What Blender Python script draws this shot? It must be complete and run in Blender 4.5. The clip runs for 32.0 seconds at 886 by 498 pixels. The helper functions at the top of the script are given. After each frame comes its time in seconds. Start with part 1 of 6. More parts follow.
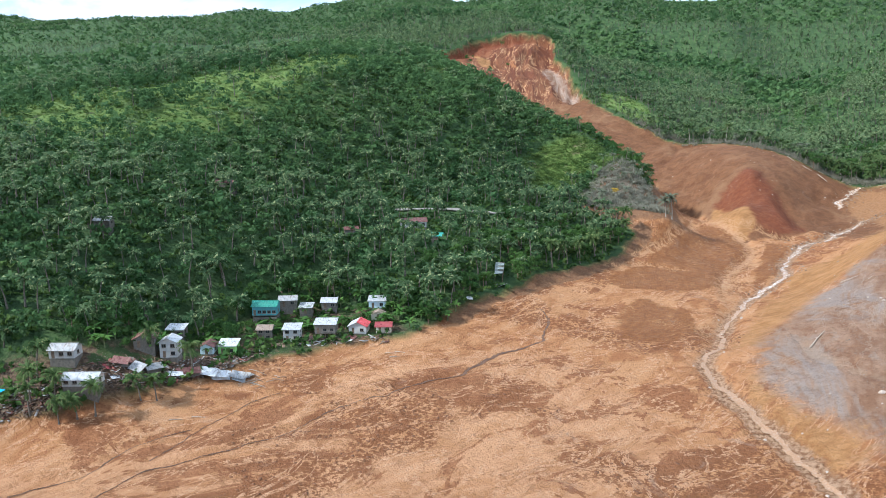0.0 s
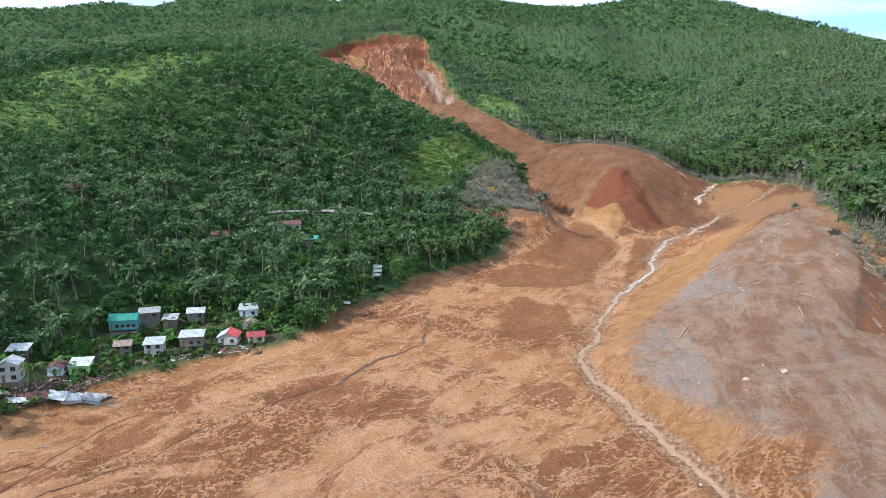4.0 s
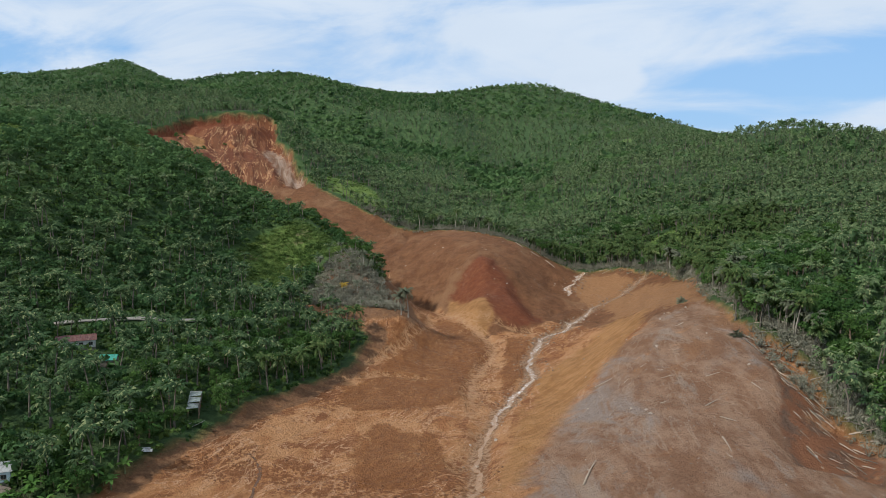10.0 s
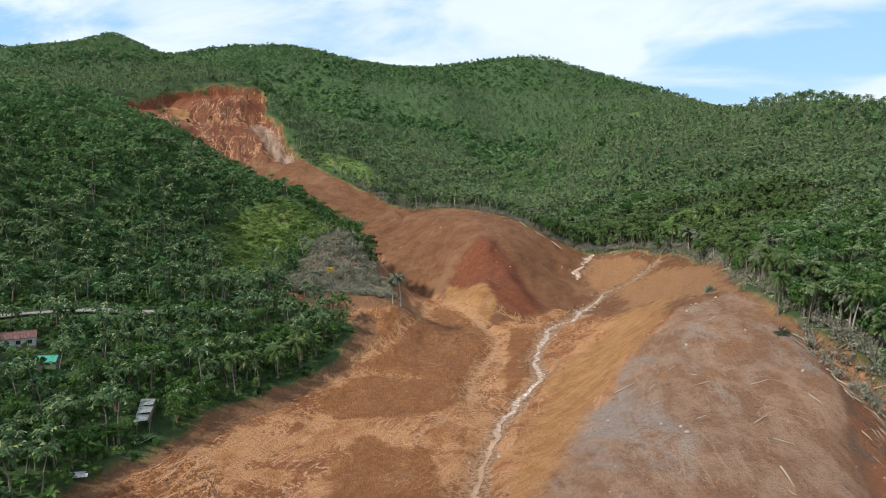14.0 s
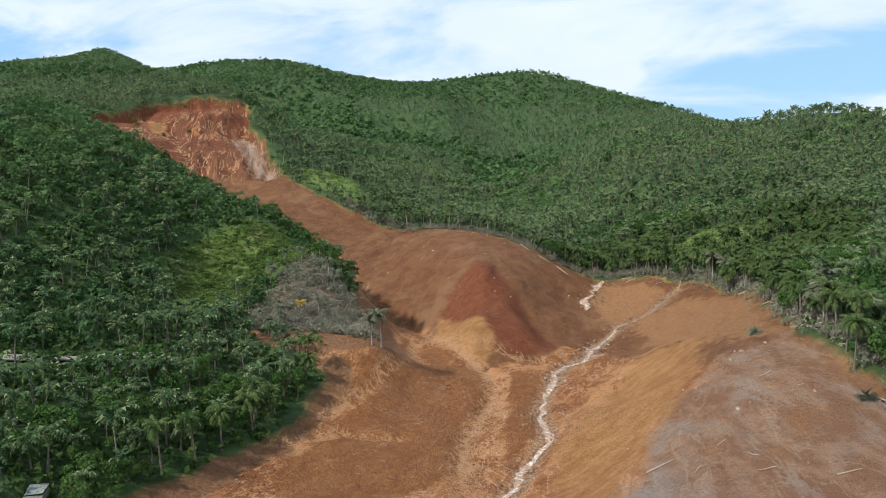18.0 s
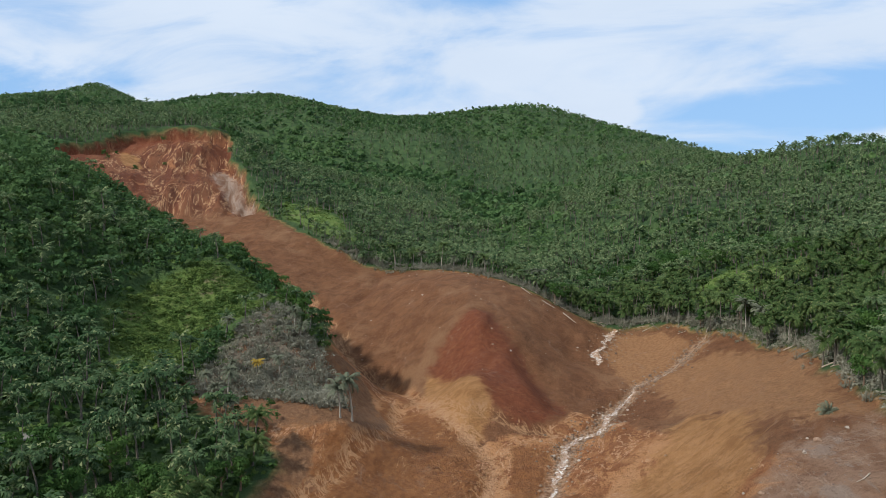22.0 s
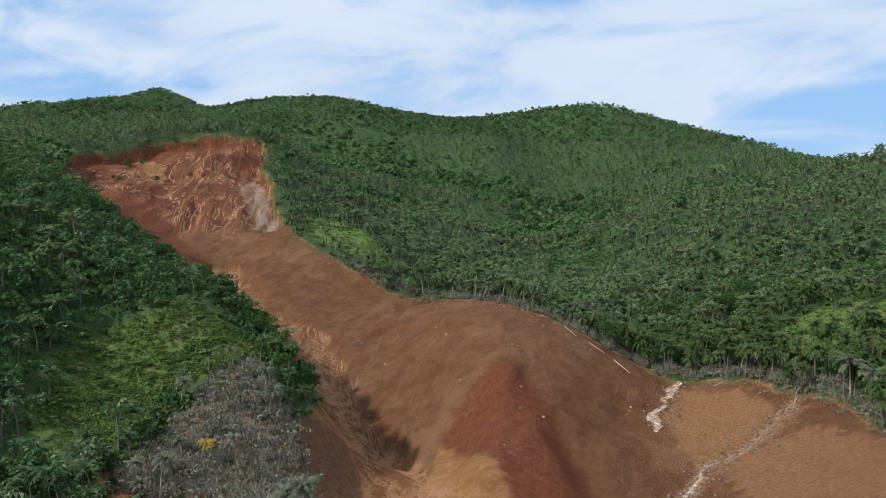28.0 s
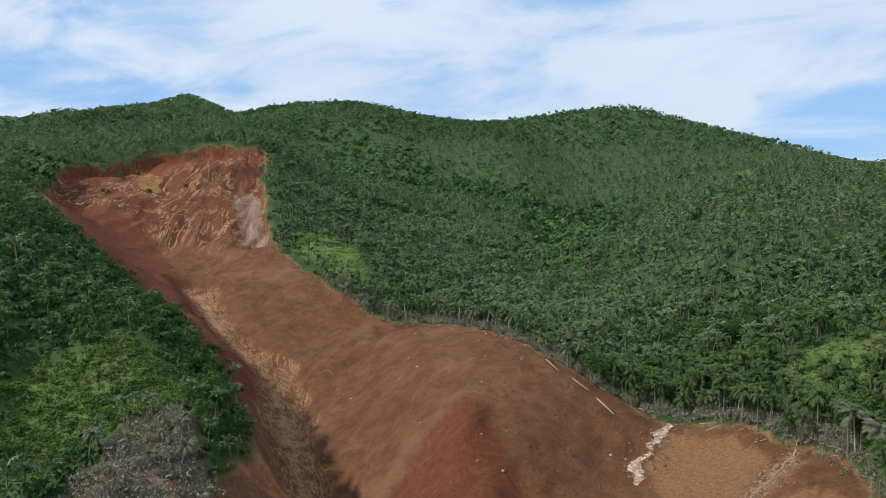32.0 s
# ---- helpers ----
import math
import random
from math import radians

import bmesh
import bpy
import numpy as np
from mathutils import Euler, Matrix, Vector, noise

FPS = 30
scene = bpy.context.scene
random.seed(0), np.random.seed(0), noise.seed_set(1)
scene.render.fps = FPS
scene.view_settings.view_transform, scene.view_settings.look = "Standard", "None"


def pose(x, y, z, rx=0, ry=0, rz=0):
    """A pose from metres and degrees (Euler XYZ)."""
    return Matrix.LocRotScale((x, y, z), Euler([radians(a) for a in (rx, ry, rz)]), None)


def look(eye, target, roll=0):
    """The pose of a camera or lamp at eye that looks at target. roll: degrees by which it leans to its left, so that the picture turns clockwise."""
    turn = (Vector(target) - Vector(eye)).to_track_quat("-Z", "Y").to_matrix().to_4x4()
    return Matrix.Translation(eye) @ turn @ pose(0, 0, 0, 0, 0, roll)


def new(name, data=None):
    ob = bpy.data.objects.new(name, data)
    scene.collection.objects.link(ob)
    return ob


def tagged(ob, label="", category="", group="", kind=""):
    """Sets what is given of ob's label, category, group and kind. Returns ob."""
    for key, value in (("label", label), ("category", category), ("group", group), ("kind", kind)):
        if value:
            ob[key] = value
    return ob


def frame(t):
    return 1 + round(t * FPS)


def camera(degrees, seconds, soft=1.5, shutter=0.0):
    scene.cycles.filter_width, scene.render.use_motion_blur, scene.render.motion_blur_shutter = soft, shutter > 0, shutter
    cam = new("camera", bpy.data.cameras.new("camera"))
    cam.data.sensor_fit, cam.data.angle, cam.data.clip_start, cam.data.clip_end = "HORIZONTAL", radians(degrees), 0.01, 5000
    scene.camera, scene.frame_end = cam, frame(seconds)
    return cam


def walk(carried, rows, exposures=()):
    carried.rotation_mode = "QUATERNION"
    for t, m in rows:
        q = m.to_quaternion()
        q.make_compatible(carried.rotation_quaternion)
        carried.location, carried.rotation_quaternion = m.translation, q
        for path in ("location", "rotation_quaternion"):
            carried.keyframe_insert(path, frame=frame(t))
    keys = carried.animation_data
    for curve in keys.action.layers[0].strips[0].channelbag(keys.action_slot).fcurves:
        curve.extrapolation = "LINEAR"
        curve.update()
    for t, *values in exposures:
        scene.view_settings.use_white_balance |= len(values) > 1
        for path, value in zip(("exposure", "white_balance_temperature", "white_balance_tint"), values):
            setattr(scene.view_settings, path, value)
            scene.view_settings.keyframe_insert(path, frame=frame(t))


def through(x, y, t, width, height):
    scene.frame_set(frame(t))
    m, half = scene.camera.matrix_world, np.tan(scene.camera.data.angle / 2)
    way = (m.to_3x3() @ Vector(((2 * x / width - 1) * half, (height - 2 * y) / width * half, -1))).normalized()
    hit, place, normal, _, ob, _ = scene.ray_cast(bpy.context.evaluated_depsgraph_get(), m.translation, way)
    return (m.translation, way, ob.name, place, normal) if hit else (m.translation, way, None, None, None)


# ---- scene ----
cam = camera(61.82, 32.0, 0.75)


def shot(t, x, y, z, pitch, heading, roll):
    """A row of the flight: seconds, place, degrees up, degrees to the left of north, roll."""
    return t, pose(x, y, z, 90 + pitch, 0, heading) @ pose(0, 0, 0, 0, 0, roll)


PATH = [
    shot(0, 38.2, 43.5, 101.0, -11.86, 31.26, -0.74),
    shot(0.5, 38.2, 43.5, 101.0, -11.86, 30.06, -0.67),
    shot(1, 38.2, 43.6, 101.0, -11.89, 28.44, -0.56),
    shot(1.5, 38.1, 43.7, 101.0, -11.97, 26.37, -0.47),
    shot(2, 38.0, 44.0, 100.8, -11.96, 24.46, -0.38),
    shot(2.5, 37.9, 44.6, 100.6, -11.96, 23.13, -0.36),
    shot(3, 37.6, 45.7, 100.5, -11.98, 22.57, -0.34),
    shot(3.5, 37.2, 47.2, 100.3, -11.99, 22.20, -0.34),
    shot(5.5, 33.0, 60.9, 99.3, -10.27, 21.04, -0.12),
    shot(6, 31.8, 65.2, 99.4, -9.16, 21.08, -0.15),
    shot(6.5, 30.6, 69.6, 99.5, -8.07, 21.12, -0.11),
    shot(7, 29.5, 74.0, 99.6, -6.98, 21.14, -0.16),
    shot(7.5, 28.4, 78.3, 99.8, -5.91, 21.06, -0.19),
    shot(8, 27.4, 82.4, 99.8, -4.85, 17.32, 0.00),
    shot(8.5, 26.2, 86.3, 99.8, -3.80, 11.55, 0.23),
    shot(9, 25.0, 90.0, 99.7, -2.67, 10.86, 0.30),
    shot(9.5, 24.0, 93.5, 99.5, -3.08, 10.84, 0.28),
    shot(10, 23.3, 96.8, 99.3, -5.49, 10.77, 0.19),
    shot(10.5, 22.6, 100.0, 99.1, -7.12, 10.78, 0.25),
    shot(11, 22.1, 103.2, 99.0, -7.17, 10.78, 0.22),
    shot(11.5, 21.6, 106.7, 98.8, -7.19, 10.80, 0.23),
    shot(12, 21.1, 110.5, 98.6, -7.19, 10.83, 0.22),
    shot(12.5, 20.5, 114.6, 98.3, -7.20, 10.83, 0.23),
    shot(13, 20.0, 119.0, 98.1, -7.21, 10.83, 0.18),
    shot(13.5, 19.4, 123.5, 97.9, -7.24, 10.84, 0.17),
    shot(14, 18.9, 128.3, 97.7, -7.25, 10.82, 0.14),
    shot(14.5, 18.3, 133.1, 97.5, -7.22, 10.80, 0.16),
    shot(16.5, 16.1, 153.5, 96.8, -7.28, 10.78, -0.00),
    shot(17, 15.6, 158.8, 96.6, -7.30, 10.78, -0.01),
    shot(17.5, 15.0, 164.1, 96.5, -7.26, 10.78, -0.01),
    shot(18, 14.4, 169.4, 96.4, -5.87, 10.76, 0.10),
    shot(18.5, 13.8, 174.8, 96.2, -4.57, 10.75, 0.13),
    shot(19, 13.2, 180.1, 95.9, -3.29, 10.73, 0.18),
    shot(19.5, 12.7, 185.4, 95.5, -3.10, 10.72, 0.13),
    shot(20, 12.1, 190.6, 95.3, -3.09, 10.71, 0.09),
    shot(20.5, 11.5, 195.8, 95.2, -3.10, 10.69, 0.07),
    shot(21, 11.0, 200.9, 95.2, -3.10, 10.70, 0.06),
    shot(21.5, 10.5, 205.9, 95.3, -3.12, 10.68, 0.04),
    shot(22, 10.0, 210.8, 95.7, -3.10, 10.67, 0.05),
    shot(22.5, 9.5, 215.6, 96.1, -3.08, 10.66, 0.05),
    shot(23, 9.0, 220.5, 96.6, -3.07, 10.66, 0.05),
    shot(23.5, 8.5, 225.3, 97.2, -3.08, 10.62, 0.02),
    shot(24, 8.0, 230.0, 97.8, -3.08, 10.60, 0.06),
    shot(24.5, 7.5, 234.7, 98.5, -3.05, 10.59, 0.07),
    shot(26.5, 9.7, 251.9, 101.1, -3.17, 12.66, -0.07),
    shot(27, 11.2, 255.7, 102.2, -3.16, 13.83, -0.01),
    shot(27.5, 12.9, 259.3, 103.3, -3.15, 14.93, 0.03),
    shot(28, 14.5, 262.8, 104.3, -3.11, 15.84, 0.04),
    shot(28.5, 16.1, 266.2, 105.2, -3.06, 16.55, 0.11),
    shot(29, 17.8, 269.5, 106.1, -3.04, 17.24, 0.14),
    shot(29.5, 19.5, 272.7, 106.9, -3.04, 17.64, 0.19),
    shot(30, 21.3, 276.0, 107.8, -3.04, 17.99, 0.06),
    shot(30.5, 23.3, 279.4, 108.7, -3.01, 18.20, -0.00),
    shot(31, 25.4, 282.9, 109.5, -2.99, 18.37, -0.03),
    shot(31.5, 27.7, 286.4, 110.3, -2.96, 18.53, -0.06),
    shot(32, 30.0, 290.0, 111.1, -2.99, 18.73, -0.15),
]
walk(cam, PATH, [(0, 0.80, 5450, 8), (3.5, 0.72, 5500, 8), (6, 0.48, 5600, 8), (7.5, 0.22, 5750, 8), (9, 0.0, 5900, 8), (10, -0.06, 6050, 8), (11, 0.25, 6150, 8),
                 (14, 0.30, 6150, 9), (17.5, 0.30, 6150, 9), (19, 0.08, 6050, 9), (21, -0.02, 6000, 9), (24, -0.03, 6000, 9), (32, -0.03, 6000, 9)])

# ---------------------------------------------------------------- light
SUN_FROM = Vector((-0.60, -0.54, 0.75)).normalized()
sun_elevation = math.asin(SUN_FROM.z)
sun_heading = math.atan2(SUN_FROM.x, SUN_FROM.y)

world = bpy.data.worlds.new("world")
scene.world = world
world.use_nodes = True


def build_world(nt):
    n, link = nt.nodes, nt.links
    n.clear()
    out = n.new("ShaderNodeOutputWorld")
    bg = n.new("ShaderNodeBackground")
    sky = n.new("ShaderNodeTexSky")
    sky.sky_type = "NISHITA"
    sky.sun_disc = False
    sky.sun_elevation = sun_elevation
    sky.sun_rotation = sun_heading
    sky.air_density, sky.dust_density, sky.ozone_density = 1.0, 0.6, 2.5
    # a thin white cloud deck with soft blue gaps, drawn out along the horizon
    tc = n.new("ShaderNodeTexCoord")
    sep = n.new("ShaderNodeSeparateXYZ")
    link.new(tc.outputs["Generated"], sep.inputs[0])

    def calc(op, a, b=0.0, c=0.0):
        m = n.new("ShaderNodeMath")
        m.operation = op
        for value, socket in zip((a, b, c), m.inputs):
            if isinstance(value, float):
                socket.default_value = value
            else:
                link.new(value, socket)
        return m.outputs[0]

    def cloud_noise(vector, scale, detail, rough, distortion=0.0):
        t = n.new("ShaderNodeTexNoise")
        t.inputs["Scale"].default_value, t.inputs["Detail"].default_value = scale, detail
        t.inputs["Roughness"].default_value, t.inputs["Distortion"].default_value = rough, distortion
        link.new(vector, t.inputs["Vector"])
        return t.outputs["Fac"]

    north = calc("MAXIMUM", calc("ABSOLUTE", sep.outputs["Y"]), 0.15)
    across, rise = calc("DIVIDE", sep.outputs["X"], north), calc("DIVIDE", sep.outputs["Z"], north)
    com = n.new("ShaderNodeCombineXYZ")
    link.new(calc("MULTIPLY", across, 1.0), com.inputs[0])
    link.new(calc("MULTIPLY", rise, 3.2), com.inputs[1])
    puffs = cloud_noise(com.outputs[0], 3.2, 9.0, 0.58, 0.6)
    wisps = cloud_noise(com.outputs[0], 1.3, 6.0, 0.55, 0.4)
    # blue gaps in the deck: bearing, rise, half width, half height, depth
    cover = calc("MULTIPLY_ADD", calc("SUBTRACT", wisps, 0.5), 1.6, 0.80)
    for gx, gz, gw, gh, deep in ((-0.85, 0.180, 0.20, 0.050, 0.85), (-1.12, 0.235, 0.24, 0.050, 0.7), (-0.18, 0.300, 0.12, 0.036, 0.9), (0.27, 0.124, 0.24, 0.026, 0.95),
                                 (0.12, 0.080, 0.17, 0.022, 0.55), (0.46, 0.150, 0.20, 0.035, 0.7), (0.75, 0.170, 0.30, 0.08, 0.5), (-0.40, 0.40, 0.4, 0.06, 0.6)):
        ex, ez = calc("DIVIDE", calc("SUBTRACT", across, gx), gw), calc("DIVIDE", calc("SUBTRACT", rise, gz), gh)
        far_out = calc("SQRT", calc("ADD", calc("MULTIPLY", ex, ex), calc("MULTIPLY", ez, ez)))
        cover = calc("SUBTRACT", cover, calc("MULTIPLY", calc("MAXIMUM", calc("SUBTRACT", 1.25, far_out), 0.0), deep))
    cover = calc("ADD", cover, calc("MULTIPLY", calc("SUBTRACT", puffs, 0.5), 2.6))
    # one bright cumulus low in the north
    ex, ez = calc("DIVIDE", calc("SUBTRACT", across, 0.016), 0.05), calc("DIVIDE", calc("SUBTRACT", rise, 0.127), 0.022)
    puff = calc("SUBTRACT", 1.3, calc("SQRT", calc("ADD", calc("MULTIPLY", ex, ex), calc("MULTIPLY", ez, ez))))
    cover = calc("ADD", cover, calc("MULTIPLY", calc("MAXIMUM", puff, 0.0), 1.2))
    ramp = n.new("ShaderNodeMapRange")
    ramp.interpolation_type = "SMOOTHSTEP"
    ramp.inputs["From Min"].default_value, ramp.inputs["From Max"].default_value = 0.05, 0.95
    link.new(cover, ramp.inputs["Value"])
    noise_b = n.new("ShaderNodeTexNoise")
    noise_b.inputs["Scale"].default_value = 2.6
    noise_b.inputs["Detail"].default_value = 6
    link.new(com.outputs[0], noise_b.inputs["Vector"])
    tone = n.new("ShaderNodeMixRGB")
    link.new(noise_b.outputs["Fac"], tone.inputs[0])
    tone.inputs[1].default_value = (5.6, 6.4, 7.5, 1)
    tone.inputs[2].default_value = (7.7, 8.1, 8.6, 1)
    blue = n.new("ShaderNodeMixRGB"); blue.inputs[0].default_value = 0.75
    link.new(sky.outputs[0], blue.inputs[1])
    blue.inputs[2].default_value = (3.3, 5.4, 8.4, 1)
    mix = n.new("ShaderNodeMixRGB")
    link.new(ramp.outputs[0], mix.inputs[0])
    link.new(blue.outputs[0], mix.inputs[1])
    link.new(tone.outputs[0], mix.inputs[2])
    link.new(mix.outputs[0], bg.inputs[0])
    bg.inputs[1].default_value = 0.11
    link.new(bg.outputs[0], out.inputs[0])


build_world(world.node_tree)
sun = new("sun", bpy.data.lights.new("sun", "SUN"))
sun.data.energy, sun.data.angle, sun.data.color = 4.3, radians(3), (1.0, 0.93, 0.82)
sun.matrix_world = look(SUN_FROM * 900, (0, 0, 0))

# ---------------------------------------------------------------- landform
# spot heights along the landform's own lines: east, north, height above the sea
VALLEY = [(-150, -150, 24), (100, -150, 26), (-170, 60, 26), (-60, 60, 26), (60, 80, 27), (-130, 125, 27), (-96, 107, 27),
          (-25, 147, 27.5), (20, 170, 28), (-108, 176, 28.5), (-60, 200, 28.5), (-5, 235, 28.5), (-60, 265, 30), (-2, 290, 28.5),
          (-30, 325, 31.5), (-60, 330, 32.5), (0, 360, 31), (-20, 395, 32.5), (5, 400, 32), (-45, 425, 34.5), (10, 440, 34.5),
          (20, 490, 38), (23, 515, 44), (54, 480, 47), (45, 450, 41), (-88, 222, 28.5), (-79, 250, 30.5)]
BANK = [(-76, 275, 33), (-66, 310, 33.5), (-58, 350, 34.5), (-47, 384, 46), (-56, 394, 46), (-37, 378, 34.5), (-40, 400, 37), (-52, 420, 38), (-77, 389, 47), (-79, 405, 48),
        (-63, 404, 46), (-70, 420, 55), (-87, 431, 65), (-77, 440, 60), (-100, 231, 30), (-126, 213, 29.5), (-140, 190, 32),
        (-119, 198, 29), (-111, 157, 28.5), (-121, 240, 36), (-90, 250, 35), (-117, 295, 47), (-90, 300, 41), (-90, 340, 43),
        (-100, 380, 48), (-75, 360, 40)]
HILL_WEST = [(-131, 150, 38), (-175, 165, 54), (-227, 184, 70), (-176, 200, 58), (-161, 226, 56), (-285, 243, 86), (-331, 243, 92),
             (-172, 315, 55), (-215, 348, 88), (-199, 393, 95), (-240, 352, 104), (-288, 308, 101), (-166, 421, 87), (-154, 370, 60),
             (-141, 439, 72), (-121, 431, 60), (-148, 446, 79), (-123, 429, 58), (-106, 429, 57), (-176, 455, 95), (-231, 509, 118),
             (-238, 386, 112), (-439, 407, 116), (-751, 476, 120), (-118, 454, 79), (-146, 483, 83), (-207, 514, 110)]
SCAR = [(-262, 556, 122), (-318, 640, 133), (-345, 655, 140), (-372, 690, 147), (-350, 715, 153), (-322, 703, 142), (-332, 742, 158), (-282, 775, 161), (-250, 735, 137),
        (-220, 687, 123), (-196, 650, 103),
        (-165, 610, 89), (-125, 590, 75), (-90, 572, 64), (-165, 555, 75), (-190, 556, 82), (-232, 600, 92), (-245, 634, 106), (-248, 662, 115),
        (-259, 712, 130), (-130, 540, 63), (-105, 520, 53), (-85, 490, 45), (-65, 460, 37.5)]
MOUND = [(-60, 560, 66), (-35, 545, 65), (-15, 530, 61.5), (5, 525, 52), (-24, 475, 55.5), (-40, 500, 60), (-55, 530, 64),
         (-75, 550, 63), (-80, 520, 52), (-58, 482, 42), (-38, 448, 36), (-18, 412, 33), (-3, 427, 34), (7, 455, 35), (-8, 468, 45),
         (5, 490, 42), (-21, 434, 44)]
HUMP = [(49, 220, 40), (40, 272, 44.5), (57, 286, 49), (64, 300, 53.5), (66, 313, 56), (56, 358, 57), (68, 287, 54), (78, 287, 50),
        (88, 288, 43), (53, 272, 46), (30, 203, 30), (12, 236, 30.5), (10, 284, 30.5), (14, 330, 32), (22, 380, 34), (32, 425, 37),
        (40, 390, 45), (60, 190, 35), (90, 215, 40), (92, 250, 41), (125, 230, 46), (40, 330, 49)]
HILL_EAST = [(110, 330, 57), (140, 300, 55), (76, 374, 61), (95, 371, 65), (111, 483, 69), (81, 536, 65), (106, 524, 75),
             (165, 532, 83), (119, 734, 107), (-35, 671, 68), (-97, 656, 80), (10, 538, 49), (40, 520, 50), (60, 500, 52),
             (75, 430, 58), (150, 420, 79), (200, 500, 95), (160, 350, 66), (250, 400, 90), (500, 200, 80), (300, 0, 50),
             (600, 600, 110)]
UPLAND = [(-198, 793, 106), (-135, 830, 105), (-270, 883, 138), (-382, 1073, 200), (-135, 1019, 130), (-5, 930, 102), (62, 976, 135),
          (-372, 674, 148), (-430, 770, 160), (-600, 800, 165), (-900, 900, 170), (-500, -100, 60), (-1500, 300, 150),
          (-2500, 1000, 150), (-2000, 2200, 220), (-1000, 2600, 200), (0, 2600, 120), (800, 1600, 80), (1500, 1000, 60)]
RIDGE = [(-1352, 1708, 333), (-1154, 1688, 341), (-1068, 1701, 376), (-965, 1685, 327), (-868, 1685, 285), (-770, 1680, 270),
         (-581, 1493, 293), (-504, 1471, 293), (-444, 1493, 277), (-376, 1566, 263), (-289, 1587, 261), (-228, 1497, 244),
         (-165, 1426, 250), (-63, 1366, 251), (-15, 1298, 201), (52, 1239, 178), (133, 1113, 154), (178, 1056, 144), (184, 902, 134),
         (198, 858, 145), (219, 811, 142), (235, 764, 125), (-1796, 1066, 285), (-1822, 1219, 263), (-1627, 1324, 264),
         (-1474, 1428, 276), (-1273, 1581, 307)]
SPOTS = np.array(VALLEY + BANK + HILL_WEST + SCAR + MOUND + HUMP + HILL_EAST + UPLAND + RIDGE, float)


def kernel(x, y, soft):
    d2 = (x[:, None] - SPOTS[None, :, 0]) ** 2 + (y[:, None] - SPOTS[None, :, 1]) ** 2
    return np.sqrt(d2 + soft[None, :] ** 2)


near = np.sqrt(np.sort(((SPOTS[:, None, :2] - SPOTS[None, :, :2]) ** 2).sum(2), axis=1)[:, 2])
SOFT = np.clip(near * 0.5, 6, 120)
weights = np.linalg.solve(kernel(SPOTS[:, 0], SPOTS[:, 1], SOFT) - 0.6 * np.eye(len(SPOTS)), SPOTS[:, 2] - 60)


def base_height(x, y):
    out = np.empty(len(x))
    for i in range(0, len(x), 20000):
        out[i:i + 20000] = kernel(x[i:i + 20000], y[i:i + 20000], SOFT) @ weights
    return out + 60


def lattice(seed, size=256):
    return np.random.RandomState(seed).rand(size, size)


LATTICES = [lattice(s) for s in range(8)]


def value_noise(x, y, scale, seed=0, octaves=4, rough=0.5):
    """Smooth noise from -1 to 1 with features of about scale metres."""
    total, amp, norm = np.zeros(len(x)), 1.0, 0.0
    for o in range(octaves):
        g = LATTICES[(seed + o) % 8]
        u, v = x / scale * 2 ** o + 17.3 * seed, y / scale * 2 ** o + 9.1 * o
        iu, iv = np.floor(u).astype(int), np.floor(v).astype(int)
        fu, fv = u - iu, v - iv
        fu, fv = fu * fu * (3 - 2 * fu), fv * fv * (3 - 2 * fv)
        a, b = g[iu % 256, iv % 256], g[(iu + 1) % 256, iv % 256]
        c, d = g[iu % 256, (iv + 1) % 256], g[(iu + 1) % 256, (iv + 1) % 256]
        total += amp * ((a * (1 - fu) + b * fu) * (1 - fv) + (c * (1 - fu) + d * fu) * fv)
        norm += amp
        amp *= rough
    return 2 * total / norm - 1


def inside_distance(x, y, poly):
    """Metres inside the outline (positive) or outside it (negative)."""
    best, odd = np.full(len(x), 1e9), np.zeros(len(x), bool)
    for (ax, ay), (bx, by) in zip(poly, poly[1:] + poly[:1]):
        ex, ey = bx - ax, by - ay
        t = np.clip(((x - ax) * ex + (y - ay) * ey) / (ex * ex + ey * ey), 0, 1)
        best = np.minimum(best, np.hypot(x - ax - t * ex, y - ay - t * ey))
        cross = (ay > y) != (by > y)
        odd ^= cross & (x < ex * (y - ay) / (ey if ey else 1e-9) + ax)
    return np.where(odd, best, -best)


def line_distance(x, y, line):
    """Distance from an open line, and how far along it (0 to 1) the nearest place is."""
    best, along = np.full(len(x), 1e9), np.zeros(len(x))
    n = len(line) - 1
    for i, ((ax, ay), (bx, by)) in enumerate(zip(line, line[1:])):
        ex, ey = bx - ax, by - ay
        t = np.clip(((x - ax) * ex + (y - ay) * ey) / (ex * ex + ey * ey), 0, 1)
        d = np.hypot(x - ax - t * ex, y - ay - t * ey)
        hit = d < best
        best, along = np.where(hit, d, best), np.where(hit, (i + t) / n, along)
    return best, along


def ramp01(v, a, b):
    t = np.clip((v - a) / (b - a), 0, 1)
    return t * t * (3 - 2 * t)


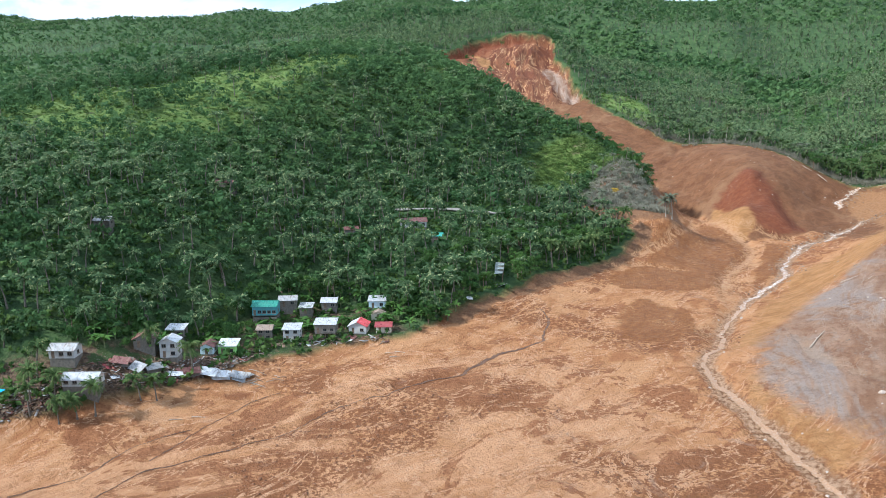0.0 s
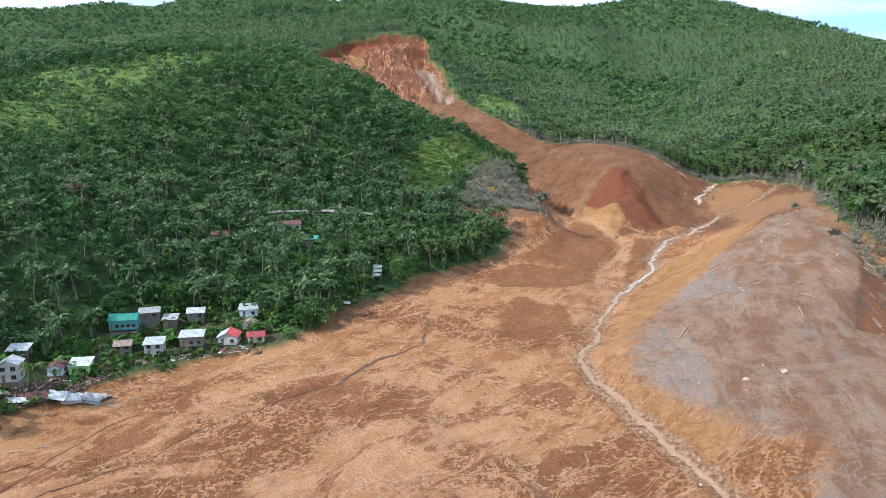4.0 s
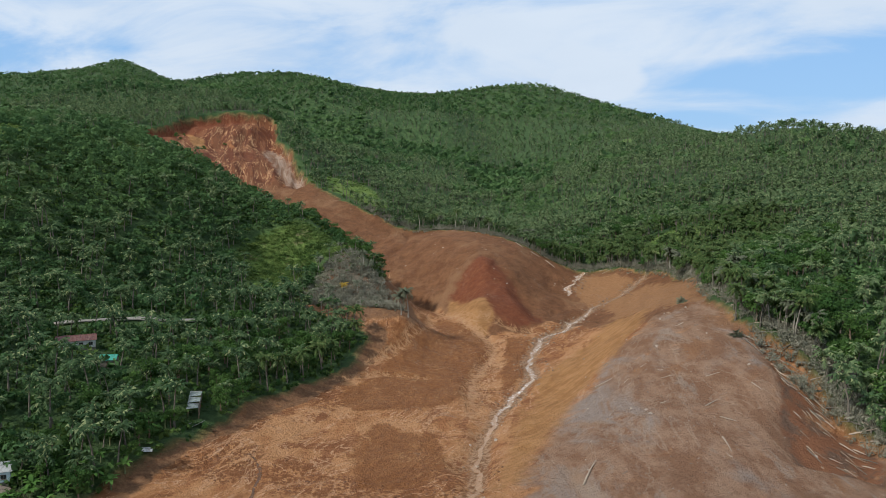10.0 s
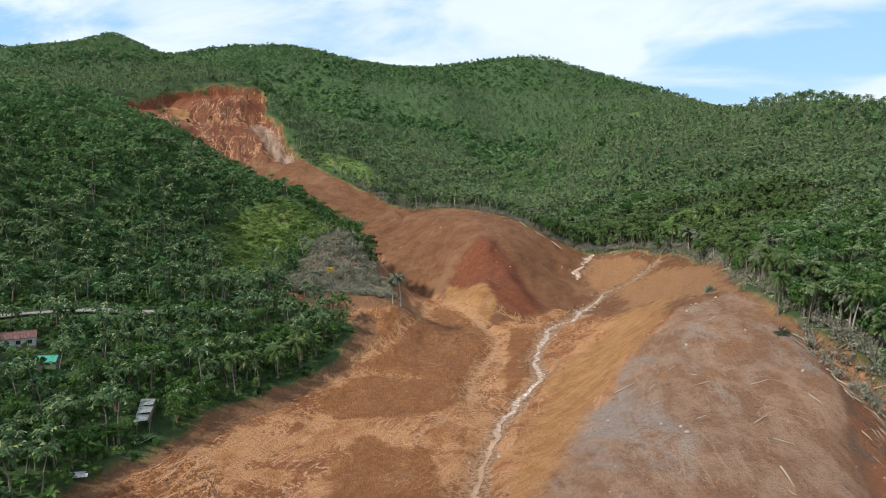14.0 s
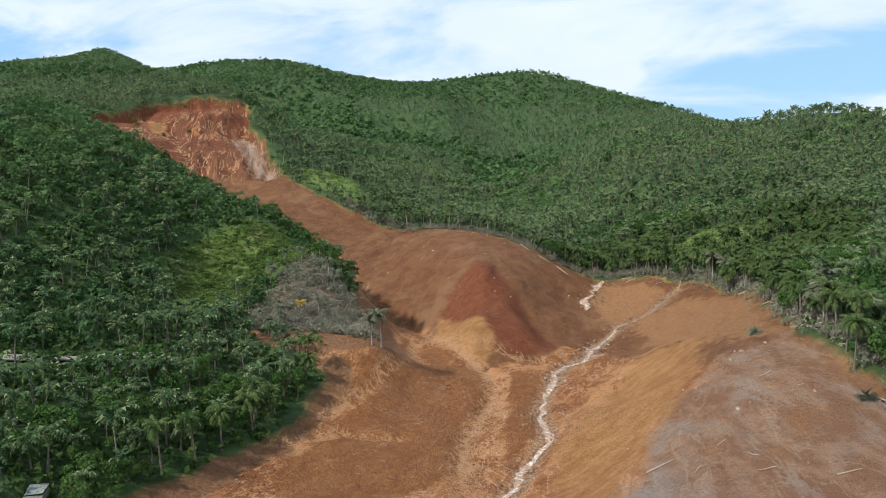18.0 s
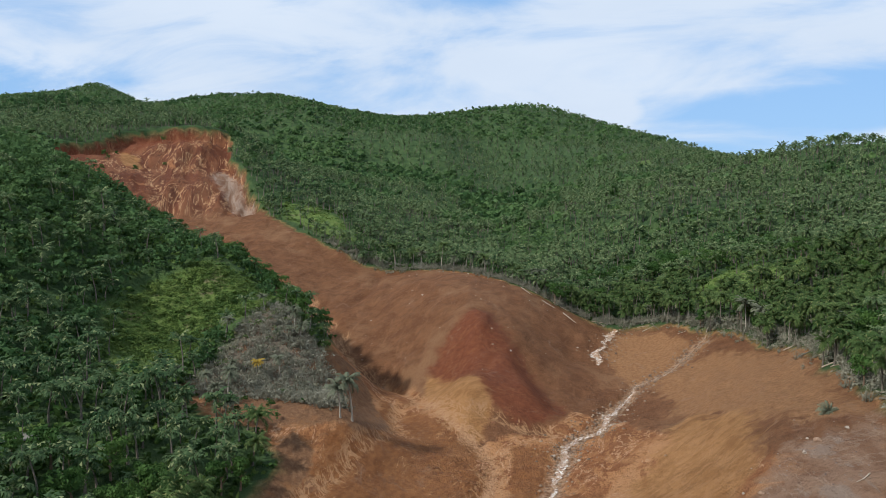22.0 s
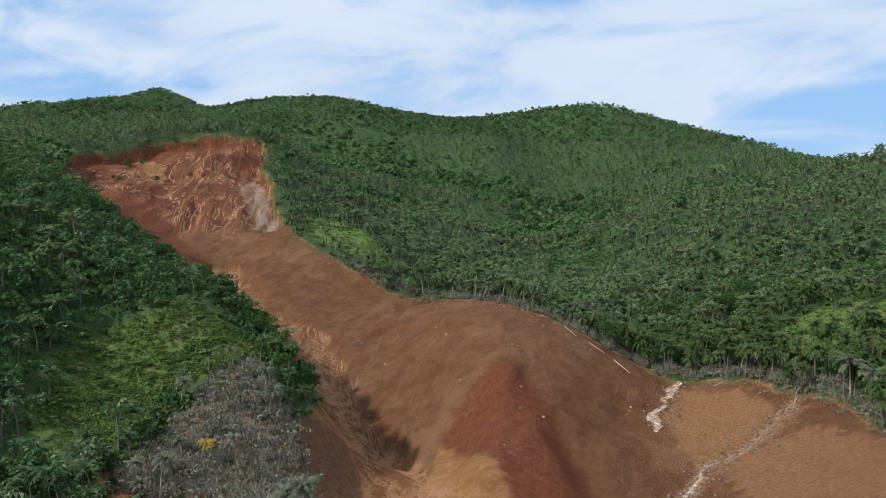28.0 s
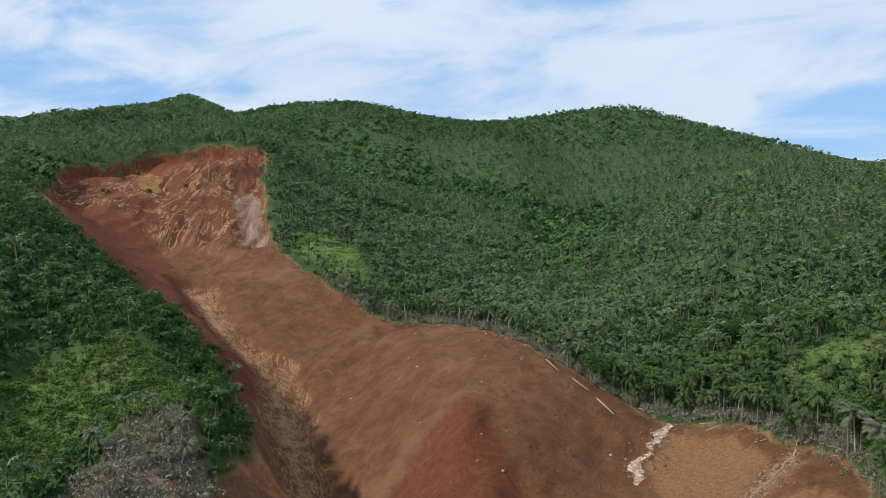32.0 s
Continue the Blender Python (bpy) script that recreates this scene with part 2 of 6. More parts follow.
# outline of all bare ground, sunwise from the south-west
BARE = [(-300, -300), (-190, 0), (-150, 70), (-131, 125), (-113, 157), (-108, 190), (-95, 214), (-86, 224), (-82, 250), (-75, 277),
        (-64, 308), (-57, 340), (-56, 366), (-64, 374), (-76, 376), (-90, 383), (-97, 391), (-92, 399), (-80, 397), (-70, 402), (-62, 413), (-70, 438), (-84, 461), (-103, 480), (-122, 490),
        (-146, 502), (-176, 510), (-212, 522), (-250, 546), (-292, 592), (-328, 634), (-348, 652), (-346, 676), (-334, 700), (-340, 722),
        (-326, 742), (-300, 760), (-272, 770), (-254, 742), (-248, 722), (-238, 716), (-222, 692), (-196, 654), (-165, 614), (-128, 594), (-90, 574), (-60, 568),
        (-35, 555), (-12, 538), (16, 528), (45, 514), (64, 486), (72, 440), (68, 392), (64, 352), (71, 327), (79, 312), (83, 298),
        (85, 280), (90, 264), (102, 248), (124, 222), (150, 150), (240, -300)]
GREY_HUMP = [(52, 195), (40, 203), (34, 209), (25, 218), (15, 233), (10, 249), (11, 268), (16, 290), (22, 311), (32, 335), (44, 352), (58, 362), (70, 345), (74, 310),
             (78, 290), (95, 260), (110, 200), (120, 100), (60, 150)]
SLIDE = [(-70, 455), (-60, 470), (-36, 440), (-18, 408), (0, 422), (8, 440), (22, 432), (36, 400), (44, 352), (62, 345), (70, 400), (72, 450), (64, 490), (44, 516), (18, 530), (-12, 540), (-60, 568), (-128, 594),
         (-240, 720), (-276, 780), (-330, 760), (-362, 690), (-350, 640), (-230, 538), (-150, 490)]
STREAM = [(60, 130), (38, 186), (8, 228), (-1, 246), (0, 262), (-3, 290), (-1, 322), (7, 355), (3, 380), (6, 403), (6, 414), (10, 423), (15, 428),
          (17, 436), (21, 448), (26, 459), (29, 470), (37, 475), (44, 482), (50, 491), (57, 500)]
SIDE_STREAM = [(-3, 300), (-12, 330), (-14, 352), (-11, 388), (-12, 398), (-20, 413), (-28, 421), (-38, 437), (-50, 453), (-60, 456), (-70, 466),
               (-82, 480), (-92, 492), (-101, 504), (-112, 520), (-128, 527), (-146, 536), (-184, 572)]
BRAIDS = ([(-92, 492), (-86, 500), (-84, 486), (-76, 478), (-68, 464)], [(-112, 520), (-104, 520), (-96, 512), (-92, 496)],
          [(-128, 527), (-120, 532), (-110, 530)], [(-40, 440), (-46, 430), (-44, 418), (-38, 404), (-44, 396)], [(-28, 421), (-22, 424), (-6, 421), (4, 424)],
          [(-52, 352), (-44, 372), (-40, 392)], [(-60, 330), (-46, 344), (-30, 346)], [(-11, 388), (-8, 372), (-13, 352), (-8, 330), (-4, 300), (-8, 280), (-2, 262)])
CREST = [(-32, 486), (-25, 473), (-18, 461), (-11, 449), (-4, 437), (0, 431)]
GULLY = [(-24, 487), (-20, 478), (-13, 468), (-4, 454), (3, 441)]
NOTCH = [(-92, 577), (-88, 560), (-86, 545), (-92, 528)]


RED_FAN = [(-31, 488), (-38, 474), (-44, 460), (-30, 446), (-20, 430), (-10, 423), (0, 426), (6, 440), (-4, 456), (-14, 472), (-24, 488)]
RED_WALL = [(-300, 610), (-280, 578), (-240, 532), (-200, 502), (-158, 486), (-134, 478), (-104, 482), (-104, 502), (-120, 520), (-146, 533), (-186, 570),
            (-214, 590), (-240, 606), (-270, 616)]
HEAD_RIM = [(-352, 650), (-350, 690), (-340, 726), (-322, 748), (-296, 764), (-296, 746), (-312, 722), (-318, 700), (-312, 676), (-322, 652)]
SPUR_FACE = [(-336, 712), (-322, 706), (-300, 690), (-284, 668), (-296, 664), (-312, 684), (-326, 698)]
OCHRE_FOOT = [(-42, 458), (-28, 446), (-20, 433), (-16, 424), (-18, 412), (-28, 420), (-38, 440)]
TAN_BENCH = [(24, 520), (40, 512), (56, 490), (44, 474), (30, 468), (22, 484), (20, 500)]
BANK_STRIP = [(-90, 238), (-86, 252), (-82, 277), (-73, 308), (-66, 342), (-58, 376), (-50, 372), (-55, 340), (-61, 305), (-70, 273), (-77, 244)]
GREY_BANK = [(-98, 398), (-76, 378), (-58, 376), (-44, 384), (-40, 402), (-52, 424), (-62, 440), (-72, 420)]
OCHRE_BANK = [(34, 196), (14, 226), (8, 248), (6, 270), (6, 300), (10, 345), (26, 385), (40, 415), (48, 388), (42, 352), (30, 332), (20, 310), (14, 290), (9, 268), (8, 249),
              (15, 232), (26, 216), (40, 202)]
DARK_MUD = [(-52, 318), (-46, 352), (-50, 372), (-44, 392), (-50, 432), (-34, 424), (-18, 412), (-13, 390), (-9, 368), (-8, 336), (-20, 316), (-44, 304)]
DARK_TONGUE = [(-9, 412), (2, 410), (2, 384), (4, 360), (-2, 334), (-5, 350), (-5, 372)]
DARK_POOL = [(-35, 274), (-34, 296), (-16, 296), (-8, 275), (-14, 261), (-26, 258)]
TRAIL = [(21, 261), (26, 248), (32, 240), (39, 231), (45, 225), (51, 225), (58, 229), (68, 236)]
SCARP_FOOT = [(73, 316), (82, 309), (90, 300), (88, 270), (84, 252), (67, 254), (68, 272), (72, 288)]
TOE = [(15, 254), (31, 236), (44, 222), (58, 219), (70, 200), (60, 190), (38, 203), (20, 236)]
EAST_SLOPE = [(32, 468), (36, 430), (44, 392), (52, 362), (64, 356), (69, 400), (71, 440), (62, 474), (46, 478)]
NEAR_FLAT = [(-150, 60), (-96, 150), (-74, 205), (-56, 230), (-40, 236), (-22, 226), (0, 205), (30, 160), (70, 60)]
GREY_FACE = [(-252, 716), (-236, 706), (-205, 664), (-186, 640), (-200, 630), (-222, 660), (-246, 690)]
DRY_SPUR = [(-92, 388), (-95, 408), (-96, 422), (-87, 432), (-78, 429), (-67, 420), (-60, 412), (-54, 400), (-48, 392), (-50, 384), (-62, 388), (-76, 388)]
GREEN_SPUR = [(-136, 440), (-122, 452), (-102, 453), (-88, 441), (-90, 430), (-102, 426), (-103, 408), (-104, 392), (-118, 388), (-130, 408), (-138, 426)]
GRASS_PATCH = [(-176, 650), (-160, 616), (-134, 604), (-108, 598), (-128, 628), (-157, 654)]
GRASS_EAST = [(54, 545), (65, 566), (88, 566), (104, 548), (100, 520), (84, 524), (62, 520)]
GRASS_FAR = [(50, 1000), (80, 1045), (98, 1064), (72, 968)]
YARD = [(-82, 224), (-92, 232), (-104, 238), (-118, 231), (-132, 222), (-136, 208), (-126, 196), (-122, 186), (-138, 182), (-138, 170), (-134, 160), (-142, 140),
        (-150, 120), (-128, 114), (-108, 150), (-102, 190)]
FIELD = [(-330, 320), (-312, 345), (-285, 372), (-296, 420), (-300, 465), (-262, 455), (-240, 410), (-238, 368), (-254, 334), (-276, 305),
         (-320, 290)]


# a deep wooded ravine below the middle ridge, and the ridge's own line
RAVINE = [(-330, 1030), (-252, 1006), (-191, 985), (-132, 955), (-89, 925), (-40, 860), (-60, 780)]
SKYLINE = [r[:2] for r in sorted(RIDGE[:22])]
RUNNELS = ([(-87, 118), (-87, 132), (-79, 147), (-75, 158), (-72, 176), (-66, 190), (-60, 201), (-56, 208), (-55, 227), (-50, 238), (-49, 245),
            (-53, 259), (-59, 269)],
           [(-91, 135), (-93, 147), (-95, 166), (-92, 176)],
           [(-104, 112), (-98, 124), (-100, 136), (-96, 150)])


def terrain(x, y):
    """Height of the ground, and how far each kind of cover holds there (0 to 1)."""
    z = base_height(x, y)
    n14, n22 = value_noise(x, y, 14, 1, 3), value_noise(x, y, 22, 2, 4)
    edge = inside_distance(x, y, BARE)
    bare = ramp01(edge + n14 * 3.5 + value_noise(x, y, 4, 6, 2) * 1.2, -0.8, 1.0)
    grey = ramp01(inside_distance(x, y, GREY_HUMP) + n22 * 9, -4, 6)
    slide = ramp01(inside_distance(x, y, SLIDE) + value_noise(x, y, 18, 3, 4) * 4, -3, 4)

    def patch(poly, rough, soft):
        return ramp01(inside_distance(x, y, poly) + n22 * rough + n14 * rough * 0.5, -soft, soft)

    def near_line(line, reach, wobble=2.0):
        d, _ = line_distance(x, y, line)
        return 1 - np.clip((d + value_noise(x, y, 7, 4, 3) * wobble) / reach, 0, 1)

    stream = near_line(STREAM, 10, 1.2)
    side = near_line(SIDE_STREAM, 10, 2.0)
    side = np.maximum(side, near_line(SIDE_STREAM[9:], 24, 4.0) - 0.05)
    for line in BRAIDS:
        side = np.maximum(side, near_line(line, 10, 2.0) - 0.08)
    far = ramp01(np.hypot(x, y - 350), 500, 1100)
    mud = bare * (1 - slide) * (1 - grey)
    # ravines and rounded spurs of the far hills
    skyline, _ = line_distance(x, y, SKYLINE)
    fold = (1 - bare) * ramp01(-edge, 30, 170) * ramp01(y + 0.2 * np.abs(x), 520, 700) * (0.25 + 0.75 * ramp01(skyline, 20, 190))
    fold = fold * ramp01(np.interp(x, *zip(*SKYLINE)) - y, 0, 160)
    crease = np.abs(value_noise(x + 0.25 * y, y * 0.7, 210, 3, 3, 0.45))
    z = z + fold * (58 * crease - 13)
    rv, _ = line_distance(x, y, RAVINE)
    z = z - fold * 14 * (1 - ramp01(rv + n22 * 8, 5, 90))
    # the side channel is cut deep below the western wall
    cut, _ = line_distance(x, y, SIDE_STREAM[9:])
    z = z - 4.5 * bare * (1 - ramp01(cut + n14 * 2, 5, 15))
    # lumps and hollows
    z = z + (1 - bare) * (value_noise(x, y, 48, 6, 4) * 4.2 * (1 - far) * ramp01(-edge, 0, 40) + value_noise(x, y, 200, 2, 5) * 7 * far)
    lumps = ramp01(value_noise(x, y, 26, 7, 4), 0.12, 0.38)
    z = z + mud * (value_noise(x, y, 6, 3, 3, 0.7) * (0.22 + 0.75 * lumps) + value_noise(x, y, 30, 1, 3) * 0.6)
    z = z + bare * grey * (value_noise(x, y, 11, 5, 4, 0.6) * 0.9)
    # rills run down the head wall of the slide, and down the mound
    u, v = (x + 300) * 0.91 + (y - 700) * 0.42, (y - 700) * 0.91 - (x + 300) * 0.42
    head = slide * ramp01(y - 0.75 * x + n22 * 14, 748, 800)
    rill = np.abs(value_noise(u + n22 * 5, v * 0.16, 15, 2, 4, 0.5))
    z = z + bare * head * ((rill - 0.2) * 7.0 + value_noise(x, y, 34, 4, 3) * 2.5)
    rill2 = np.abs(value_noise(x * 1.0 + n14 * 2, y * 0.25, 9, 6, 4, 0.55))
    z = z + bare * slide * (1 - head) * ((rill2 - 0.2) * 2.6 + value_noise(x, y, 16, 2, 4, 0.55) * 0.8)
    z = z - 1.3 * ramp01(stream, 0.55, 0.8) * bare - 1.0 * ramp01(side, 0.6, 0.85) * bare
    z = z + bare * (0.9 * ramp01(near_line(CREST, 10), 0, 1) - 2.0 * ramp01(near_line(GULLY, 8, 3), 0, 1) - 1.6 * ramp01(near_line(NOTCH, 4, 1.5), 0, 1))
    for line in RUNNELS:
        dr, _ = line_distance(x, y, line)
        z = z - 0.7 * (1 - ramp01(dr + value_noise(x, y, 5, 2, 2) * 1.2, 0.3, 2.4)) * mud
    z = z - 8 * head * ramp01(edge + n14 * 2, -1.5, 3.0) * (1 - ramp01(edge, 4, 34))
    # the debris hump: a worn trail, a lumpy toe below it, and a raw scarp on the east side
    toe, foot = patch(TOE, 1, 4) * bare, patch(SCARP_FOOT, 1.0, 4.5) * bare
    trail = near_line(TRAIL, 4, 1.0) * bare
    z = z - 0.9 * ramp01(trail, 0.2, 0.8) + toe * (0.6 + value_noise(x, y, 5, 2, 3, 0.6) * 1.1)
    z = z - foot * (3.0 - value_noise(x * 1.0, y * 0.3, 4, 5, 3) * 1.2)
    # a scarp of torn earth where the forest ends
    z = z - ramp01(edge + n14 * 1.5, -1.0, 2.5) * 1.4 * (1 - slide * 0.3)
    meadow = ramp01(value_noise(x, y, 75, 5, 4), 0.02, 0.30) * ramp01(-x + 0.12 * y, 235, 300) * ramp01(y, 160, 240) * (1 - ramp01(y, 520, 620)) * 0.9
    meadow = meadow * (1 - bare)
    cover = dict(bare=bare, grey=patch(GREY_HUMP, 2, 10) * bare, slide=patch(SLIDE, 1, 8) * bare, stream=stream * bare, side=side * bare, lumps=lumps * mud,
                 red=np.maximum.reduce([patch(RED_FAN, 0, 6), patch(RED_WALL, 2, 8), 0.8 * patch(HEAD_RIM, 2, 7)]) * bare, ochre=np.maximum(patch(OCHRE_FOOT, 0, 5), np.maximum(patch(OCHRE_BANK, 2, 9), 0.9 * patch(SPUR_FACE, 1, 4))) * bare,
                 dark=np.maximum.reduce([patch(DARK_MUD, 2, 5), patch(DARK_POOL, 2, 6), 0.85 * patch(DARK_TONGUE, 1, 3)]) * bare, pale=patch(GREY_FACE, 2, 8) * bare,
                 bank=np.maximum(patch(GREY_BANK, 3, 6), patch(BANK_STRIP, 2, 4)) * bare, tan=np.maximum(patch(TAN_BENCH, 1, 6), 0.85 * patch(EAST_SLOPE, 3, 9)) * bare, trail=trail, raw=foot, silty=patch(NEAR_FLAT, 3, 16) * bare,
                 gully_shade=np.maximum(near_line(GULLY, 6, 1.0), near_line(NOTCH, 4, 1.0)) * bare,
                 head=head * bare, dry=patch(DRY_SPUR, 4, 4), yard=patch(YARD, 5, 3) * (1 - bare),
                 lush=np.maximum.reduce([patch(GREEN_SPUR, 4, 4), patch(GRASS_PATCH, 2, 2), patch(GRASS_EAST, 8, 5), patch(GRASS_FAR, 8, 8),
                                         patch(FIELD, 12, 8), meadow]))
    return z, cover


def axis(core_a, core_b, step, far_a, far_b):
    mid = list(np.arange(core_a, core_b + step, step))
    up, s = [mid[-1]], step
    while up[-1] < far_b:
        s = min(s * 1.12, 60)
        up.append(up[-1] + s)
    down, s = [mid[0]], step
    while down[-1] > far_a:
        s = min(s * 1.12, 60)
        down.append(down[-1] - s)
    return np.array(down[:0:-1] + mid + up[1:])


GX, GY = axis(-360, 150, 1.7, -3800, 3800), axis(95, 765, 1.7, -2500, 4600)
fx, fy = (a.ravel() for a in np.meshgrid(GX, GY))
gz, COVER = terrain(fx, fy)
NX, NY = len(GX), len(GY)
GZ = gz.reshape(NY, NX)


def on_grid(field, x, y):
    """The value of a field on the ground's grid, between its points."""
    x, y = np.atleast_1d(np.asarray(x, float)), np.atleast_1d(np.asarray(y, float))
    i = np.clip(np.searchsorted(GX, x) - 1, 0, NX - 2)
    j = np.clip(np.searchsorted(GY, y) - 1, 0, NY - 2)
    u, v = (x - GX[i]) / (GX[i + 1] - GX[i]), (y - GY[j]) / (GY[j + 1] - GY[j])
    return (field[j, i] * (1 - u) + field[j, i + 1] * u) * (1 - v) + (field[j + 1, i] * (1 - u) + field[j + 1, i + 1] * u) * v


def height(x, y):
    return float(on_grid(GZ, x, y)[0])


# ---------------------------------------------------------------- materials
class Nodes:
    """Short hand for a material's nodes."""

    def __init__(self, name, roughness=0.9, specular=0.3, metallic=0.0):
        self.mat = bpy.data.materials.new(name)
        self.mat.use_nodes = True
        self.tree = self.mat.node_tree
        self.bsdf = self.tree.nodes["Principled BSDF"]
        self.bsdf.inputs["Roughness"].default_value = roughness
        self.bsdf.inputs["Specular IOR Level"].default_value = specular
        self.bsdf.inputs["Metallic"].default_value = metallic
        self.place = self.node("ShaderNodeTexCoord").outputs["Object"]

    def node(self, kind):
        return self.tree.nodes.new(kind)

    def put(self, value, socket):
        if isinstance(value, bpy.types.NodeSocket):
            self.tree.links.new(value, socket)
        else:
            socket.default_value = (*value, 1) if isinstance(value, tuple) and len(value) == 3 else value

    def attribute(self, name):
        a = self.node("ShaderNodeAttribute")
        a.attribute_name = name
        return a.outputs["Fac"]

    def stretched(self, turn, across, along):
        """Coordinates for streaks: fast across the heading turn (degrees), slow along it."""
        m = self.node("ShaderNodeMapping")
        m.vector_type = "TEXTURE"
        m.inputs["Scale"].default_value = (1 / across, 1 / along, 1 / along)
        m.inputs["Rotation"].default_value = (0, 0, radians(turn))
        self.put(self.place, m.inputs["Vector"])
        return m.outputs[0]

    def noise(self, scale, detail=4, rough=0.55, vector=None, distortion=0.0):
        n = self.node("ShaderNodeTexNoise")
        n.inputs["Scale"].default_value = scale
        n.inputs["Detail"].default_value = detail
        n.inputs["Roughness"].default_value = rough
        n.inputs["Distortion"].default_value = distortion
        self.put(self.place if vector is None else vector, n.inputs["Vector"])
        return n.outputs["Fac"]

    def voronoi(self, scale, feature="F1", vector=None):
        n = self.node("ShaderNodeTexVoronoi")
        n.feature = feature
        n.inputs["Scale"].default_value = scale
        self.put(self.place if vector is None else vector, n.inputs["Vector"])
        return n.outputs["Distance"]

    def band(self, value, a, b):
        r = self.node("ShaderNodeMapRange")
        r.interpolation_type = "SMOOTHSTEP"
        r.inputs["From Min"].default_value, r.inputs["From Max"].default_value = a, b
        self.put(value, r.inputs["Value"])
        return r.outputs["Result"]

    def math(self, op, a, b=0.0):
        m = self.node("ShaderNodeMath")
        m.operation = op
        self.put(a, m.inputs[0])
        self.put(b, m.inputs[1])
        return m.outputs[0]

    def mix(self, fac, a, b):
        m = self.node("ShaderNodeMixRGB")
        self.put(fac, m.inputs[0])
        self.put(a, m.inputs[1])
        self.put(b, m.inputs[2])
        return m.outputs[0]

    def bump(self, value, strength, distance):
        b = self.node("ShaderNodeBump")
        b.inputs["Strength"].default_value = strength
        b.inputs["Distance"].default_value = distance
        self.put(value, b.inputs["Height"])
        self.put(b.outputs[0], self.bsdf.inputs["Normal"])

    def colour(self, value):
        self.put(value, self.bsdf.inputs["Base Color"])
        return self.mat


def ground_material():
    k = Nodes("soil_and_undergrowth", 0.92, 0.15)
    big, mid = k.noise(0.035, 6, 0.62), k.noise(0.16, 8, 0.66)
    fine, grit = k.noise(0.9, 8, 0.7), k.noise(4.0, 5, 0.72)
    torn = k.noise(0.13, 12, 0.68, None, 0.8)
    valley, fall = k.stretched(-16, 1.0, 0.55), k.stretched(25, 1.0, 0.18)
    east_fall = k.stretched(-55, 1.0, 0.25)
    flow = k.noise(0.16, 10, 0.66, valley, 1.0)

    def field(name, rag=0.9, level=0.5, soft=0.06, by=None):
        """Where a cover holds, with a ragged border."""
        shaken = k.math("ADD", k.attribute(name), k.math("MULTIPLY", k.math("SUBTRACT", torn if by is None else by, 0.5), rag))
        return k.band(shaken, level - soft, level + soft)

    def vein(scale, width, vector, distortion=1.0):
        return k.band(k.math("ABSOLUTE", k.math("SUBTRACT", k.noise(scale, 8, 0.62, vector, distortion), 0.5)), width, width * 0.3)

    # undergrowth between the trees
    green = k.mix(k.band(mid, 0.35, 0.65), (0.034, 0.066, 0.024), (0.066, 0.108, 0.036))
    green = k.mix(k.band(fine, 0.55, 0.75), green, (0.100, 0.130, 0.055))
    lush = k.mix(k.band(fine, 0.3, 0.7), (0.090, 0.150, 0.030), (0.175, 0.225, 0.066))
    lush = k.mix(k.band(mid, 0.48, 0.62), lush, (0.070, 0.125, 0.026))
    lush = k.mix(k.band(k.noise(0.10, 7, 0.7), 0.56, 0.64), lush, (0.17, 0.165, 0.075))
    dry = k.mix(k.band(fine, 0.3, 0.7), (0.13, 0.10, 0.070), (0.23, 0.19, 0.14))
    dry = k.mix(k.band(mid, 0.52, 0.60), dry, (0.16, 0.085, 0.045))
    # mud: smooth flow, dark crusted sheets, pale rims and threads of silt
    mud = k.mix(k.band(flow, 0.40, 0.60), (0.280, 0.121, 0.048), (0.390, 0.193, 0.085))
    mud = k.mix(k.band(k.noise(0.045, 9, 0.62, valley, 0.8), 0.50, 0.60), mud, (0.405, 0.208, 0.094))
    mud = k.mix(k.math("MULTIPLY", field("silty", 1.6, 0.5, 0.2), 0.75), mud, k.mix(k.band(flow, 0.38, 0.6), (0.36, 0.178, 0.080), (0.46, 0.250, 0.128)))
    sheet = k.noise(0.040, 12, 0.66, valley, 1.2)
    crust = k.mix(k.band(fine, 0.36, 0.62), (0.165, 0.064, 0.024), (0.275, 0.118, 0.050))
    mud = k.mix(k.math("MULTIPLY", k.band(sheet, 0.535, 0.565), 0.85), mud, crust)
    clump = k.noise(0.085, 14, 0.74, None, 0.6)
    mud = k.mix(k.math("MULTIPLY", k.math("MULTIPLY", k.band(clump, 0.535, 0.560), k.band(k.noise(0.03, 4), 0.46, 0.54)), 0.85), mud, (0.185, 0.072, 0.028))
    mud = k.mix(k.math("MULTIPLY", k.math("MULTIPLY", k.band(clump, 0.45, 0.42), k.band(flow, 0.50, 0.60)), 0.5), mud, (0.45, 0.250, 0.130))
    mud = k.mix(k.math("MULTIPLY", k.math("MULTIPLY", k.attribute("lumps"), k.band(fine, 0.46, 0.52)), 0.95), mud, (0.175, 0.070, 0.027))
    mud = k.mix(k.math("MULTIPLY", vein(0.07, 0.018, valley, 1.6), k.band(fine, 0.40, 0.55)), mud, (0.47, 0.270, 0.150))
    mud = k.mix(k.math("MULTIPLY", vein(0.10, 0.006, k.stretched(-24, 1.0, 0.3), 0.8), 0.5), mud, (0.15, 0.062, 0.026))
    dark = k.mix(k.band(k.noise(0.7, 9, 0.72, valley), 0.38, 0.64), (0.160, 0.060, 0.018), (0.240, 0.100, 0.032))
    dark = k.mix(k.math("MULTIPLY", vein(0.07, 0.010, valley, 1.8), k.band(mid, 0.50, 0.60)), dark, (0.40, 0.215, 0.098))
